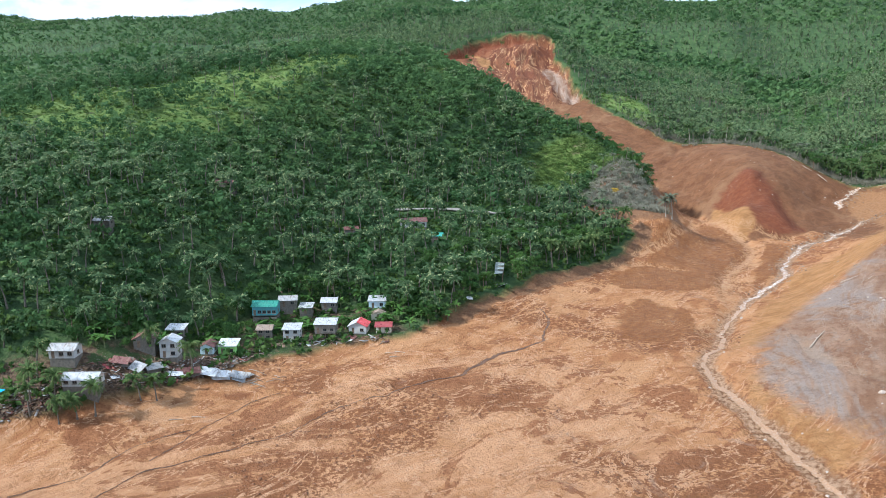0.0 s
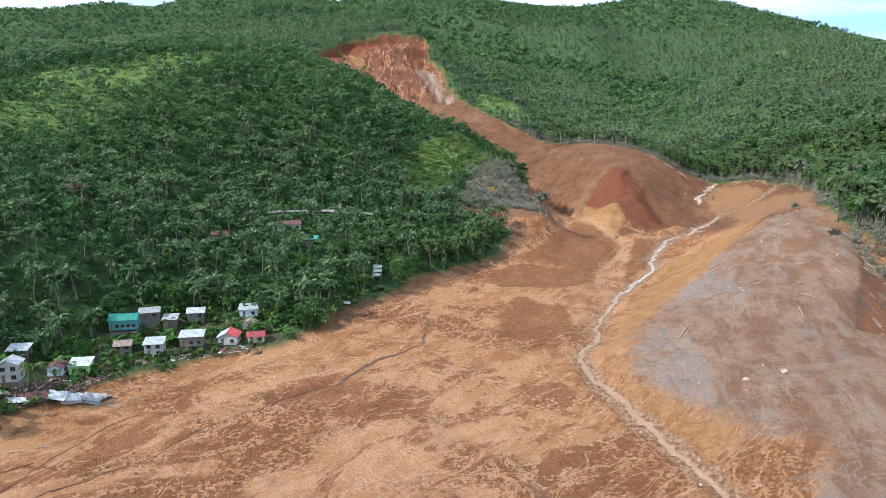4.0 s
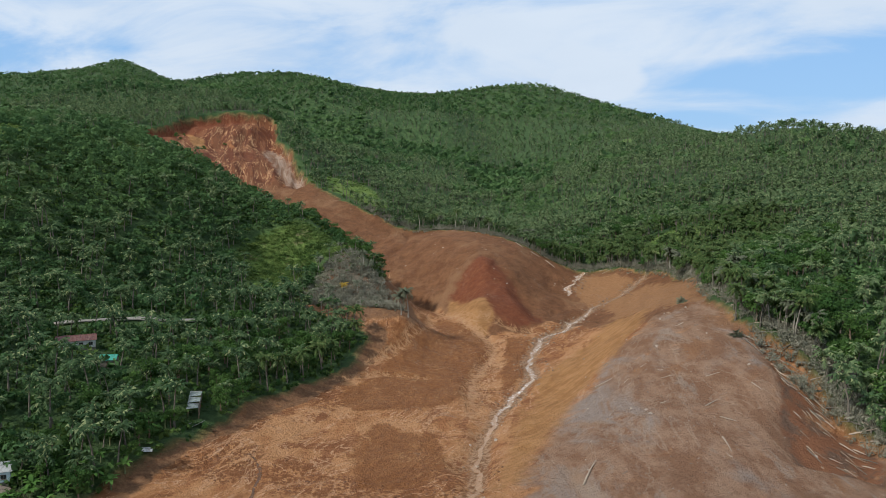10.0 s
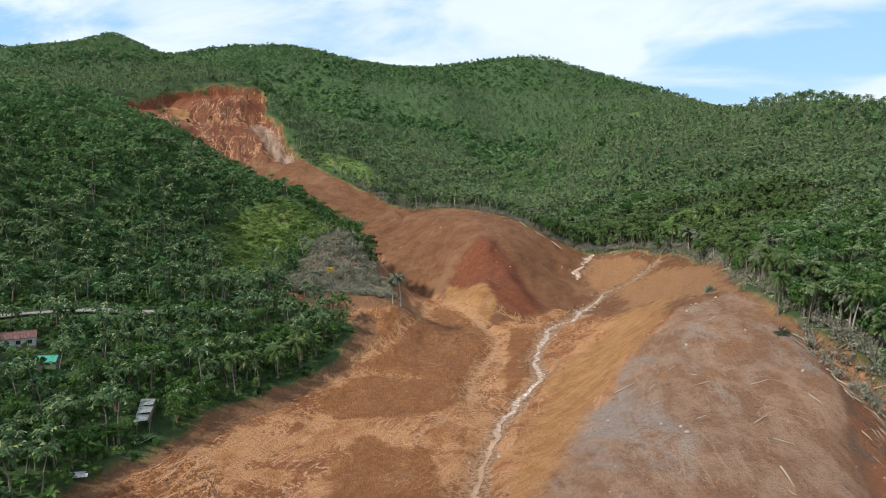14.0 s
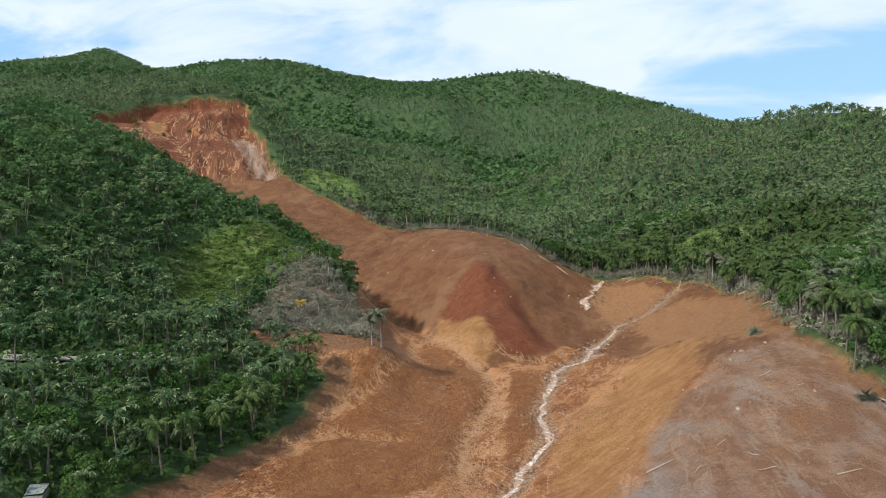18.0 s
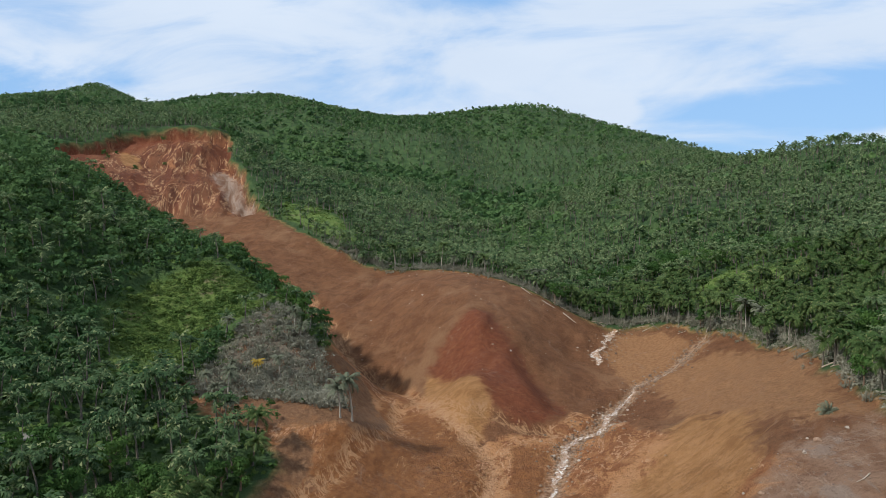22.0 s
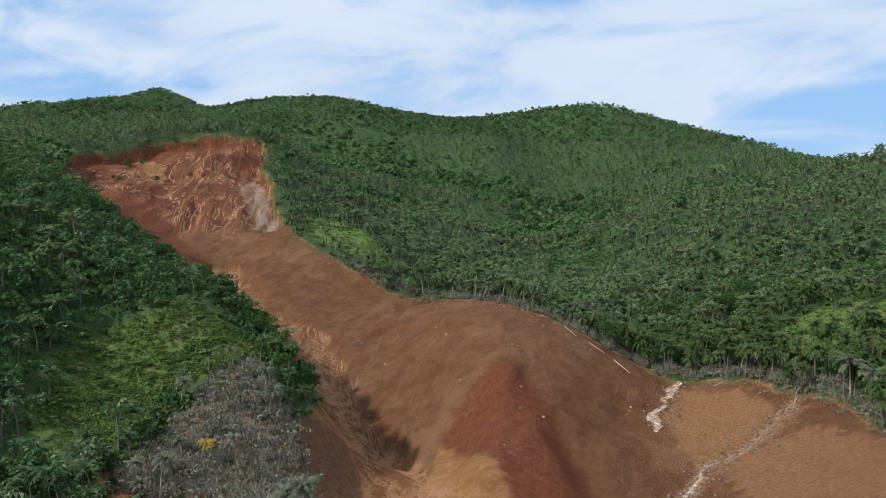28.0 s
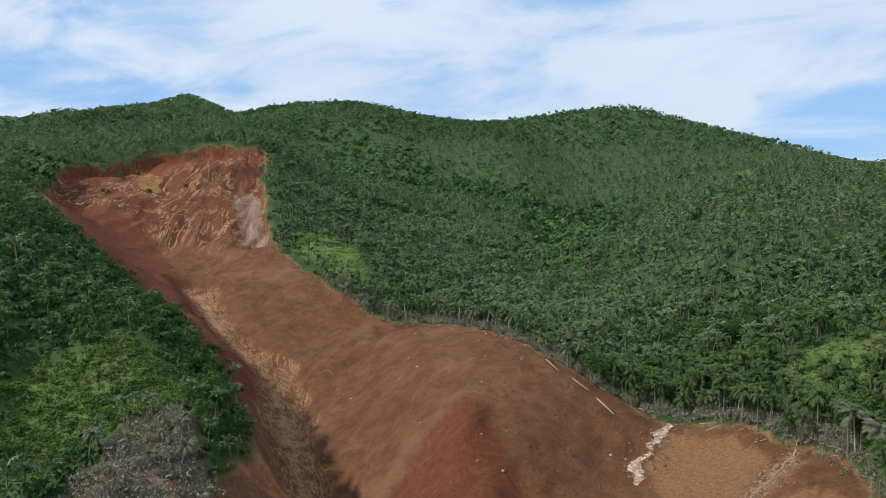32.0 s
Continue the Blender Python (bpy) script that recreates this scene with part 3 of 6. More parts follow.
    mud = k.mix(k.math("MULTIPLY", field("dark", 1.7, 0.45, 0.16), 0.85), mud, dark)
    # slide and mound
    slide = k.mix(k.band(mid, 0.32, 0.68), (0.126, 0.054, 0.024), (0.192, 0.090, 0.041))
    slide = k.mix(k.math("MULTIPLY", k.band(k.noise(0.3, 9, 0.7, k.stretched(-10, 1.0, 0.3), 0.8), 0.52, 0.66), 0.4), slide, (0.25, 0.132, 0.066))
    slide = k.mix(k.math("MULTIPLY", k.band(k.noise(0.22, 9, 0.7, k.stretched(-10, 1.0, 0.3), 0.8), 0.54, 0.66), 0.45), slide, (0.106, 0.042, 0.019))
    slide = k.mix(k.band(big, 0.52, 0.66), slide, (0.22, 0.115, 0.057))
    slide = k.mix(k.math("MULTIPLY", k.band(k.noise(1.6, 6, 0.75), 0.54, 0.62), 0.55), slide, (0.098, 0.040, 0.018))
    slide = k.mix(k.math("MULTIPLY", k.band(k.noise(2.3, 5, 0.75), 0.60, 0.66), 0.55), slide, (0.33, 0.20, 0.115))
    rill = k.noise(0.11, 8, 0.66, fall, 0.8)
    face = k.mix(k.band(rill, 0.42, 0.58), (0.120, 0.040, 0.019), (0.200, 0.080, 0.037))
    face = k.mix(k.band(k.noise(0.05, 7, 0.66, None, 1.0), 0.58, 0.66), face, (0.29, 0.125, 0.052))
    face = k.mix(k.math("MULTIPLY", vein(0.11, 0.020, fall, 1.8), k.band(big, 0.42, 0.50)), face, (0.46, 0.265, 0.135))
    face = k.mix(k.math("MULTIPLY", vein(0.16, 0.012, fall, 1.2), 0.8), face, (0.085, 0.035, 0.022))
    slide = k.mix(k.attribute("head"), slide, face)
    pale = k.mix(k.band(k.noise(0.2, 8, 0.7, fall, 0.8), 0.40, 0.60), (0.21, 0.12, 0.075), (0.34, 0.255, 0.195))
    slide = k.mix(k.math("MULTIPLY", field("pale", 1.8, 0.5, 0.2), 0.85), slide, pale)
    red = k.mix(k.band(k.noise(0.5, 9, 0.7), 0.30, 0.70), (0.130, 0.036, 0.017), (0.185, 0.060, 0.026))
    red = k.mix(k.math("MULTIPLY", vein(0.12, 0.010, east_fall), 0.3), red, (0.26, 0.120, 0.050))
    slide = k.mix(k.math("MULTIPLY", field("red", 1.8, 0.5, 0.26), 0.85), slide, red)
    tan = k.mix(k.band(fine, 0.36, 0.62), (0.225, 0.110, 0.048), (0.30, 0.158, 0.074))
    slide = k.mix(field("tan", 2.0, 0.5, 0.2), slide, tan)
    # shade of the gully and the notch, painted as darker soil
    slide = k.mix(k.math("MULTIPLY", field("gully_shade", 1.4, 0.66, 0.3), 0.4), slide, (0.105, 0.042, 0.022))
    # grey debris
    drag = k.stretched(14, 1.0, 0.42)
    grey = k.mix(k.band(k.noise(0.17, 11, 0.70, drag), 0.40, 0.60), (0.190, 0.101, 0.057), (0.272, 0.166, 0.106))
    grey = k.mix(k.math("MULTIPLY", k.band(k.noise(0.040, 9, 0.62, drag, 0.8), 0.49, 0.60), 0.8), grey, k.mix(k.band(fine, 0.35, 0.65), (0.225, 0.180, 0.152), (0.300, 0.252, 0.218)))
    grey = k.mix(k.math("MULTIPLY", k.band(k.noise(0.055, 9, 0.66, drag, 1.0), 0.54, 0.64), 0.75), grey, k.mix(k.band(fine, 0.35, 0.65), (0.195, 0.094, 0.046), (0.265, 0.138, 0.068)))
    grey = k.mix(k.math("MULTIPLY", k.band(k.noise(0.11, 10, 0.7, drag, 0.6), 0.56, 0.64), 0.6), grey, (0.270, 0.212, 0.170))
    grey = k.mix(k.math("MULTIPLY", k.band(grit, 0.62, 0.70), 0.5), grey, (0.38, 0.30, 0.235))
    grey = k.mix(k.math("MULTIPLY", k.band(fine, 0.56, 0.66), 0.45), grey, (0.105, 0.060, 0.038))
    grey = k.mix(k.math("MULTIPLY", vein(0.06, 0.012, drag, 1.0), 0.35), grey, (0.36, 0.27, 0.20))
    grey = k.mix(k.math("MULTIPLY", field("trail", 0.9, 0.66, 0.16), 0.45), grey, (0.30, 0.205, 0.135))
    grey = k.mix(field("raw", 1.0, 0.5, 0.15), grey, k.mix(k.band(mid, 0.40, 0.56), (0.13, 0.078, 0.052), (0.20, 0.086, 0.042)))
    ochre = k.mix(k.band(k.noise(0.3, 9, 0.7, k.stretched(30, 0.4, 1.0), 0.6), 0.38, 0.62), (0.265, 0.130, 0.046), (0.38, 0.198, 0.080))
    yard = k.mix(k.band(fine, 0.40, 0.60), (0.075, 0.048, 0.030), (0.16, 0.105, 0.066))
    yard = k.mix(k.band(mid, 0.46, 0.56), yard, (0.050, 0.075, 0.024))
    yard = k.mix(k.band(grit, 0.60, 0.66), yard, (0.28, 0.24, 0.20))
    c = k.mix(k.attribute("lush"), k.mix(k.attribute("dry"), green, dry), lush)
    c = k.mix(k.attribute("yard"), c, yard)
    soil = k.mix(field("slide", 0.8, 0.5, 0.12), mud, slide)
    soil = k.mix(field("grey", 2.6, 0.52, 0.36), soil, grey)
    soil = k.mix(k.math("MULTIPLY", field("ochre", 1.7, 0.44, 0.24), 0.85), soil, ochre)
    bank = k.mix(k.band(fine, 0.35, 0.7), (0.150, 0.076, 0.038), (0.245, 0.132, 0.068))
    bank = k.mix(k.band(mid, 0.54, 0.64), bank, (0.24, 0.115, 0.050))
    soil = k.mix(field("bank", 0.9, 0.45, 0.10), soil, bank)
    # silt beside the running water
    silt = k.mix(k.band(fine, 0.36, 0.62), (0.29, 0.140, 0.064), (0.47, 0.275, 0.150))
    soil = k.mix(k.math("MULTIPLY", field("side", 0.42, 0.92, 0.05, k.noise(0.30, 10, 0.72, None, 1.4)), 0.9), soil, silt)
    braid = k.stretched(44, 1.0, 0.4)
    threads = k.math("MAXIMUM", vein(0.17, 0.030, braid, 1.6), vein(0.33, 0.026, braid, 1.2))
    soil = k.mix(k.math("MULTIPLY", k.math("MULTIPLY", field("side", 0.35, 0.66, 0.10), threads), 0.85), soil, (0.40, 0.225, 0.112))
    bed = k.mix(k.band(fine, 0.40, 0.60), (0.17, 0.085, 0.042), (0.40, 0.255, 0.155))
    soil = k.mix(k.math("MULTIPLY", field("stream", 0.6, 0.74, 0.08, k.noise(0.30, 10, 0.72, None, 1.4)), 0.9), soil, bed)
    soil = k.mix(k.math("MULTIPLY", k.band(k.voronoi(0.8), 0.10, 0.0), 0.45), soil, (0.42, 0.34, 0.26))
    c = k.mix(k.attribute("bare"), c, soil)
    k.put(k.math("SUBTRACT", 0.95, k.math("MULTIPLY", k.attribute("dark"), 0.28)), k.bsdf.inputs["Roughness"])
    k.bump(k.math("ADD", k.math("MULTIPLY", fine, 1.0), k.math("ADD", k.math("MULTIPLY", grit, 0.30), k.math("MULTIPLY", mid, 1.6))), 1.0, 1.2)
    return k.colour(c)


def leaf_material(name, dark, light, tip=None, single=True, gloss=0.6, through=0.32):
    """Leaves: each tree has its own shade, each leaf varies a little."""
    k = Nodes(name, gloss, 0.06)
    if single:
        shade = k.node("ShaderNodeObjectInfo").outputs["Random"]
    else:
        shade = k.attribute("tint")
    leaf = k.node("ShaderNodeNewGeometry").outputs["Random Per Island"]
    c = k.mix(k.math("ADD", k.math("MULTIPLY", shade, 0.7), k.math("MULTIPLY", leaf, 0.3)), dark, light)
    if tip:
        c = k.mix(k.band(leaf, 0.80, 0.95), c, tip)
    c = k.mix(k.math("MULTIPLY", k.noise(0.5, 2), 0.5), c, dark)
    k.colour(c)
    t = k.node("ShaderNodeBsdfTranslucent")
    k.put(c, t.inputs["Color"])
    m = k.node("ShaderNodeMixShader")
    m.inputs[0].default_value = through
    k.tree.links.new(k.bsdf.outputs[0], m.inputs[1])
    k.tree.links.new(t.outputs[0], m.inputs[2])
    k.tree.links.new(m.outputs[0], k.tree.nodes["Material Output"].inputs["Surface"])
    return k.mat


def plain(name, a, b, scale=1.5, roughness=0.8, metallic=0.0, stain=None, vary=True, bump=0.3):
    """A worn surface of two shades, with an optional third for stains."""
    k = Nodes(name, roughness, 0.35, metallic)
    c = k.mix(k.band(k.noise(scale, 5, 0.62), 0.32, 0.68), a, b)
    if stain:
        c = k.mix(k.band(k.noise(scale * 0.6, 6, 0.7, k.stretched(0, 1.0, 0.5)), 0.50, 0.62), c, stain)
    if vary:
        r = k.node("ShaderNodeObjectInfo").outputs["Random"]
        c = k.mix(k.math("MULTIPLY", r, 0.35), c, tuple(v * 0.6 for v in a))
    k.bump(k.noise(scale * 6, 3), bump, 0.04)
    return k.colour(c)


def sheet_metal(name, a, b, rust):
    """Painted or galvanised corrugated roofing."""
    k = Nodes(name, 0.42, 0.5, 0.25)
    c = k.mix(k.band(k.noise(0.8, 4), 0.3, 0.7), a, b)
    c = k.mix(k.math("MULTIPLY", k.band(k.noise(1.3, 8, 0.72, k.stretched(0, 1.0, 0.3)), 0.50, 0.62), 0.85), c, rust)
    c = k.mix(k.math("MULTIPLY", k.node("ShaderNodeObjectInfo").outputs["Random"], 0.45), c, tuple(v * 0.45 for v in a))
    c = k.mix(k.math("MULTIPLY", k.band(k.noise(0.5, 7, 0.7), 0.55, 0.63), 0.7), c, tuple(v * 0.35 for v in rust))
    k.put(k.band(k.noise(1.1, 6, 0.7, k.stretched(0, 1.0, 0.4)), 0.3, 0.7), k.bsdf.inputs["Roughness"])
    w = k.node("ShaderNodeTexWave")
    w.inputs["Scale"].default_value = 1.6
    k.put(k.place, w.inputs["Vector"])
    k.bump(w.outputs["Fac"], 0.5, 0.03)
    return k.colour(c)


def water_material(name, shallow, deep, specular=0.3):
    k = Nodes(name, 0.4, specular)
    broken = k.noise(0.75, 9, 0.74, None, 1.8)
    foam = k.math("MULTIPLY", k.band(broken, 0.50, 0.58), k.attribute("foam"))
    c = k.mix(k.noise(0.4, 4), shallow, deep)
    c = k.mix(foam, c, (0.66, 0.64, 0.60))
    k.put(k.math("ADD", 0.38, k.math("MULTIPLY", foam, 0.5)), k.bsdf.inputs["Roughness"])
    k.bump(k.noise(1.6, 5, 0.6, None, 1.0), 0.8, 0.3)
    # the sheet ends in a ragged margin
    gap = k.node("ShaderNodeBsdfTransparent")
    m = k.node("ShaderNodeMixShader")
    k.put(k.band(k.math("ADD", k.attribute("margin"), k.math("MULTIPLY", k.math("SUBTRACT", k.noise(0.55, 8, 0.7, None, 1.0), 0.5), 2.6)), 0.52, 0.66), m.inputs[0])
    k.tree.links.new(k.bsdf.outputs[0], m.inputs[1])
    k.tree.links.new(gap.outputs[0], m.inputs[2])
    k.tree.links.new(m.outputs[0], k.tree.nodes["Material Output"].inputs["Surface"])
    return k.colour(c)


SOIL = ground_material()
WATER = water_material("muddy_water", (0.23, 0.125, 0.060), (0.34, 0.200, 0.108))
WET_MUD = water_material("wet_mud", (0.075, 0.034, 0.017), (0.15, 0.080, 0.045), 0.15)
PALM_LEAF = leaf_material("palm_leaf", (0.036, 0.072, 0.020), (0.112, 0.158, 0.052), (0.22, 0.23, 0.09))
# hillside palm leaves paler and bluer than near ones: haze put into the colour
PALM_LEAF_HAZE = leaf_material("palm_leaf_haze", (0.034, 0.074, 0.030), (0.194, 0.250, 0.110), (0.29, 0.32, 0.15), single=False)
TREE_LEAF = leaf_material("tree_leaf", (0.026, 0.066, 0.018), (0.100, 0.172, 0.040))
# the same haze is mixed into the hillside tree leaves
TREE_LEAF_HAZE = leaf_material("tree_leaf_haze", (0.034, 0.080, 0.028), (0.160, 0.250, 0.086), single=False)
BUSH_LEAF = leaf_material("bush_leaf", (0.030, 0.074, 0.020), (0.22, 0.285, 0.072), single=False)
GREY_LEAF = leaf_material("dust_covered_leaf", (0.095, 0.108, 0.068), (0.185, 0.190, 0.130), single=True, gloss=0.8, through=0.1)
GREY_BRUSH = leaf_material("dust_covered_brush", (0.125, 0.126, 0.088), (0.320, 0.300, 0.230), single=False, gloss=0.85, through=0.1)
YELLOW_LEAF = leaf_material("yellowing_leaf", (0.36, 0.24, 0.04), (0.48, 0.36, 0.07))
BARK = plain("palm_bark", (0.10, 0.085, 0.065), (0.18, 0.155, 0.12), 2.0)
GREY_BARK = plain("dust_covered_bark", (0.26, 0.23, 0.18), (0.38, 0.34, 0.28), 2.0)
PALE_WOOD = plain("bare_wood", (0.27, 0.20, 0.14), (0.42, 0.34, 0.26), 1.5)
BROWN_WOOD = plain("weathered_wood", (0.13, 0.085, 0.055), (0.24, 0.17, 0.115), 1.2)
STONE = plain("pale_rock", (0.31, 0.24, 0.18), (0.48, 0.41, 0.335), 0.8)
STONE_BROWN = plain("brown_rock", (0.20, 0.12, 0.075), (0.34, 0.23, 0.15), 0.8)
CONCRETE = plain("weathered_concrete", (0.15, 0.135, 0.115), (0.24, 0.22, 0.19), 0.5)
GLASS = Nodes("dark_window", 0.15, 0.5).colour((0.025, 0.028, 0.03))
ROOF_WHITE = sheet_metal("white_roofing", (0.46, 0.47, 0.47), (0.62, 0.62, 0.61), (0.26, 0.21, 0.17))
ROOF_GREY = sheet_metal("grey_roofing", (0.28, 0.28, 0.27), (0.42, 0.41, 0.39), (0.17, 0.11, 0.08))
ROOF_SHED = sheet_metal("grey_green_roofing", (0.17, 0.20, 0.185), (0.27, 0.30, 0.28), (0.13, 0.12, 0.10))
ROOF_RED = sheet_metal("red_roofing", (0.26, 0.040, 0.042), (0.34, 0.065, 0.062), (0.24, 0.06, 0.045))
ROOF_BRIGHT_RED = sheet_metal("bright_red_roofing", (0.60, 0.07, 0.075), (0.66, 0.10, 0.10), (0.5, 0.10, 0.09))
ROOF_MAROON = sheet_metal("rusty_maroon_roofing", (0.13, 0.045, 0.038), (0.19, 0.080, 0.062), (0.22, 0.135, 0.09))
ROOF_GREEN = sheet_metal("green_roofing", (0.035, 0.24, 0.17), (0.06, 0.30, 0.22), (0.05, 0.18, 0.13))
ROOF_BROWN = sheet_metal("brown_roofing", (0.27, 0.20, 0.145), (0.36, 0.28, 0.21), (0.19, 0.12, 0.08))
WALL_WHITE = plain("white_wall", (0.36, 0.36, 0.34), (0.52, 0.52, 0.49), 0.9, stain=(0.48, 0.44, 0.38))
WALL_BLUE = plain("pale_blue_wall", (0.50, 0.62, 0.68), (0.60, 0.70, 0.74), 0.9, stain=(0.42, 0.46, 0.46))
WALL_TEAL = plain("teal_wall", (0.085, 0.27, 0.29), (0.12, 0.33, 0.345), 0.9, stain=(0.10, 0.26, 0.27))
WALL_GREEN = plain("lime_green_wall", (0.30, 0.60, 0.16), (0.36, 0.66, 0.20), 0.9, stain=(0.25, 0.42, 0.14))
WALL_CREAM = plain("cream_wall", (0.56, 0.50, 0.38), (0.64, 0.58, 0.46), 0.9, stain=(0.40, 0.33, 0.25))
WALL_WOOD = plain("grey_board_wall", (0.12, 0.105, 0.085), (0.22, 0.195, 0.16), 1.5, stain=(0.17, 0.14, 0.11))
TARP_BLUE = plain("blue_tarpaulin", (0.02, 0.30, 0.62), (0.03, 0.38, 0.72), 1.0, 0.5)


# ---------------------------------------------------------------- building helpers
def mesh_from(name, co, faces, material, smooth=False, **fields):
    """A mesh out of number arrays; fields are values for each point."""
    me = bpy.data.meshes.new(name)
    k = faces.shape[1]
    me.vertices.add(len(co))
    me.vertices.foreach_set("co", np.ascontiguousarray(co, np.float32).ravel())
    me.loops.add(faces.size)
    me.loops.foreach_set("vertex_index", np.ascontiguousarray(faces, np.int32).ravel())
    me.polygons.add(len(faces))
    me.polygons.foreach_set("loop_start", np.arange(0, faces.size, k, dtype=np.int32))
    me.update(calc_edges=True)
    if smooth:
        me.shade_smooth()
    for field, values in fields.items():
        me.attributes.new(field, "FLOAT", "POINT").data.foreach_set("value", np.ascontiguousarray(values, np.float32))
    me.materials.append(material)
    return me


def thing(name, at, label, category, group="", turn=0.0, kind=""):
    """An Empty at a thing's base, turned by degrees about the vertical."""
    e = new(name)
    e.matrix_world = pose(*at, 0, 0, turn)
    return tagged(e, label, category, group, kind)


def part(name, bm, material, parent, label="", m=None):
    me = bpy.data.meshes.new(name)
    bm.to_mesh(me)
    bm.free()
    me.materials.append(material)
    ob = new(name, me)
    ob.parent = parent
    if m is not None:
        ob.matrix_local = m
    return tagged(ob, label)


def box(sx, sy, sz, x=0.0, y=0.0, z=0.0, bevel=0.0):
    """A box that stands on z, centred on x and y."""
    bm = bmesh.new()
    bmesh.ops.create_cube(bm, size=1)
    bmesh.ops.scale(bm, vec=(sx, sy, sz), verts=bm.verts)
    if bevel:
        bmesh.ops.bevel(bm, geom=bm.edges[:], offset=bevel, segments=1, affect="EDGES")
    bmesh.ops.translate(bm, vec=(x, y, z + sz / 2), verts=bm.verts)
    return bm


def ribbon(line, width, lift, step=1.5, wander=0.0, seed=0):
    """A strip that lies along a line on the ground: points, faces, and how far along each point is."""
    pts = []
    for (ax, ay), (bx, by) in zip(line, line[1:]):
        n = max(1, int(math.hypot(bx - ax, by - ay) / step))
        pts += [(ax + (bx - ax) * i / n, ay + (by - ay) * i / n) for i in range(n)]
    pts.append(line[-1])
    p = np.array(pts)
    for _ in range(3):
        p[1:-1] = (p[:-2] + 2 * p[1:-1] + p[2:]) / 4
    p[:, 0] += value_noise(p[:, 0], p[:, 1], 9, seed, 3) * wander
    p[:, 1] += value_noise(p[:, 0] + 50, p[:, 1], 9, seed + 1, 3) * wander
    tangent = np.gradient(p, axis=0)
    tangent /= np.linalg.norm(tangent, axis=1)[:, None] + 1e-9
    normal = np.stack([-tangent[:, 1], tangent[:, 0]], 1)
    t = np.linspace(0, 1, len(p))
    w = np.interp(t, np.linspace(0, 1, len(width)), width) * (1 + 0.6 * value_noise(p[:, 0], p[:, 1], 6, seed + 2, 3))
    rows, across = [], np.linspace(-1, 1, 7)
    for s in across:
        q = p + normal * (w * s / 2)[:, None]
        z = on_grid(GZ, q[:, 0], q[:, 1])
        rows.append(np.stack([q[:, 0], q[:, 1], z + lift], 1))
    co = np.stack(rows, 1)
    mid = co[:, :, 2].mean(1, keepdims=True)
    co[:, :, 2] = np.maximum(co[:, :, 2], 0.5 * co[:, :, 2] + 0.5 * mid)
    n, k = len(p), len(across)
    g = np.arange(n * k).reshape(n, k)
    faces = np.stack([g[:-1, :-1], g[1:, :-1], g[1:, 1:], g[:-1, 1:]], -1).reshape(-1, 4)
    return co.reshape(-1, 3), faces[:, ::-1], np.repeat(t, k), np.tile(np.abs(across), n)


# ---------------------------------------------------------------- ground and water
grid = np.arange(NX * NY).reshape(NY, NX)
quads = np.stack([grid[:-1, :-1], grid[:-1, 1:], grid[1:, 1:], grid[1:, :-1]], -1).reshape(-1, 4)
ground = new("ground", mesh_from("ground", np.stack([fx, fy, gz], 1), quads, SOIL, True, **COVER))
tagged(ground, "valley of orange landslide mud below green wooded hills", "ground", kind="structure")

co, faces, t, margin = ribbon(STREAM, [2.4, 2.2, 2.0, 2.6, 2.4, 2.4, 3.0, 2.6, 2.9, 2.6, 1.2, 0.8], 0.15, 0.7, 2.4, 3)
foam = 0.10 + 0.90 * ramp01(t, 0.42, 0.56) * (1 - 0.75 * ramp01(t, 0.87, 0.90))
tagged(new("water", mesh_from("water", co, faces, WATER, True, foam=foam, margin=margin)), "shallow muddy stream with white rapids", "stream", kind="structure")
for line, width, seed, f in (
        ([(24, 523), (21, 520), (20.5, 514), (18.5, 511), (19.5, 506), (16.5, 503), (15, 498), (17.5, 496), (16.5, 491)], [2.4, 4.8, 2.2, 3.4, 5.0, 2.0], 5, 1.0),
        (RUNNELS[0], [0.6, 0.7, 0.6, 0.9, 1.0, 1.7, 1.5, 1.0], 2, 0.0),
        (RUNNELS[1], [0.5, 0.6, 0.5], 4, 0.0),
        (RUNNELS[2], [0.9, 0.7, 0.5], 6, 0.0)):
    mud_bed = f == 0.0
    co, faces, t, margin = ribbon(line, width, 0.08, 0.7, 1.8 if mud_bed else 0.6, seed)
    tagged(new("water", mesh_from("water", co, faces, WET_MUD if mud_bed else WATER, True, foam=np.full(len(t), f), margin=margin)), "thin runnel of muddy water in the mud", "stream",
           kind="structure")

co, faces, t, margin = ribbon([(-150, 312), (-133, 326), (-120, 333), (-110, 340), (-100, 350)], [2.8, 2.8], 0.35, 2.0, 0.0, 1)
road = new("road", mesh_from("road", co, faces, CONCRETE))
road.modifiers.new("thickness", "SOLIDIFY").thickness = 0.5
tagged(road, "narrow pale concrete road cut into the hillside", "road", kind="structure")

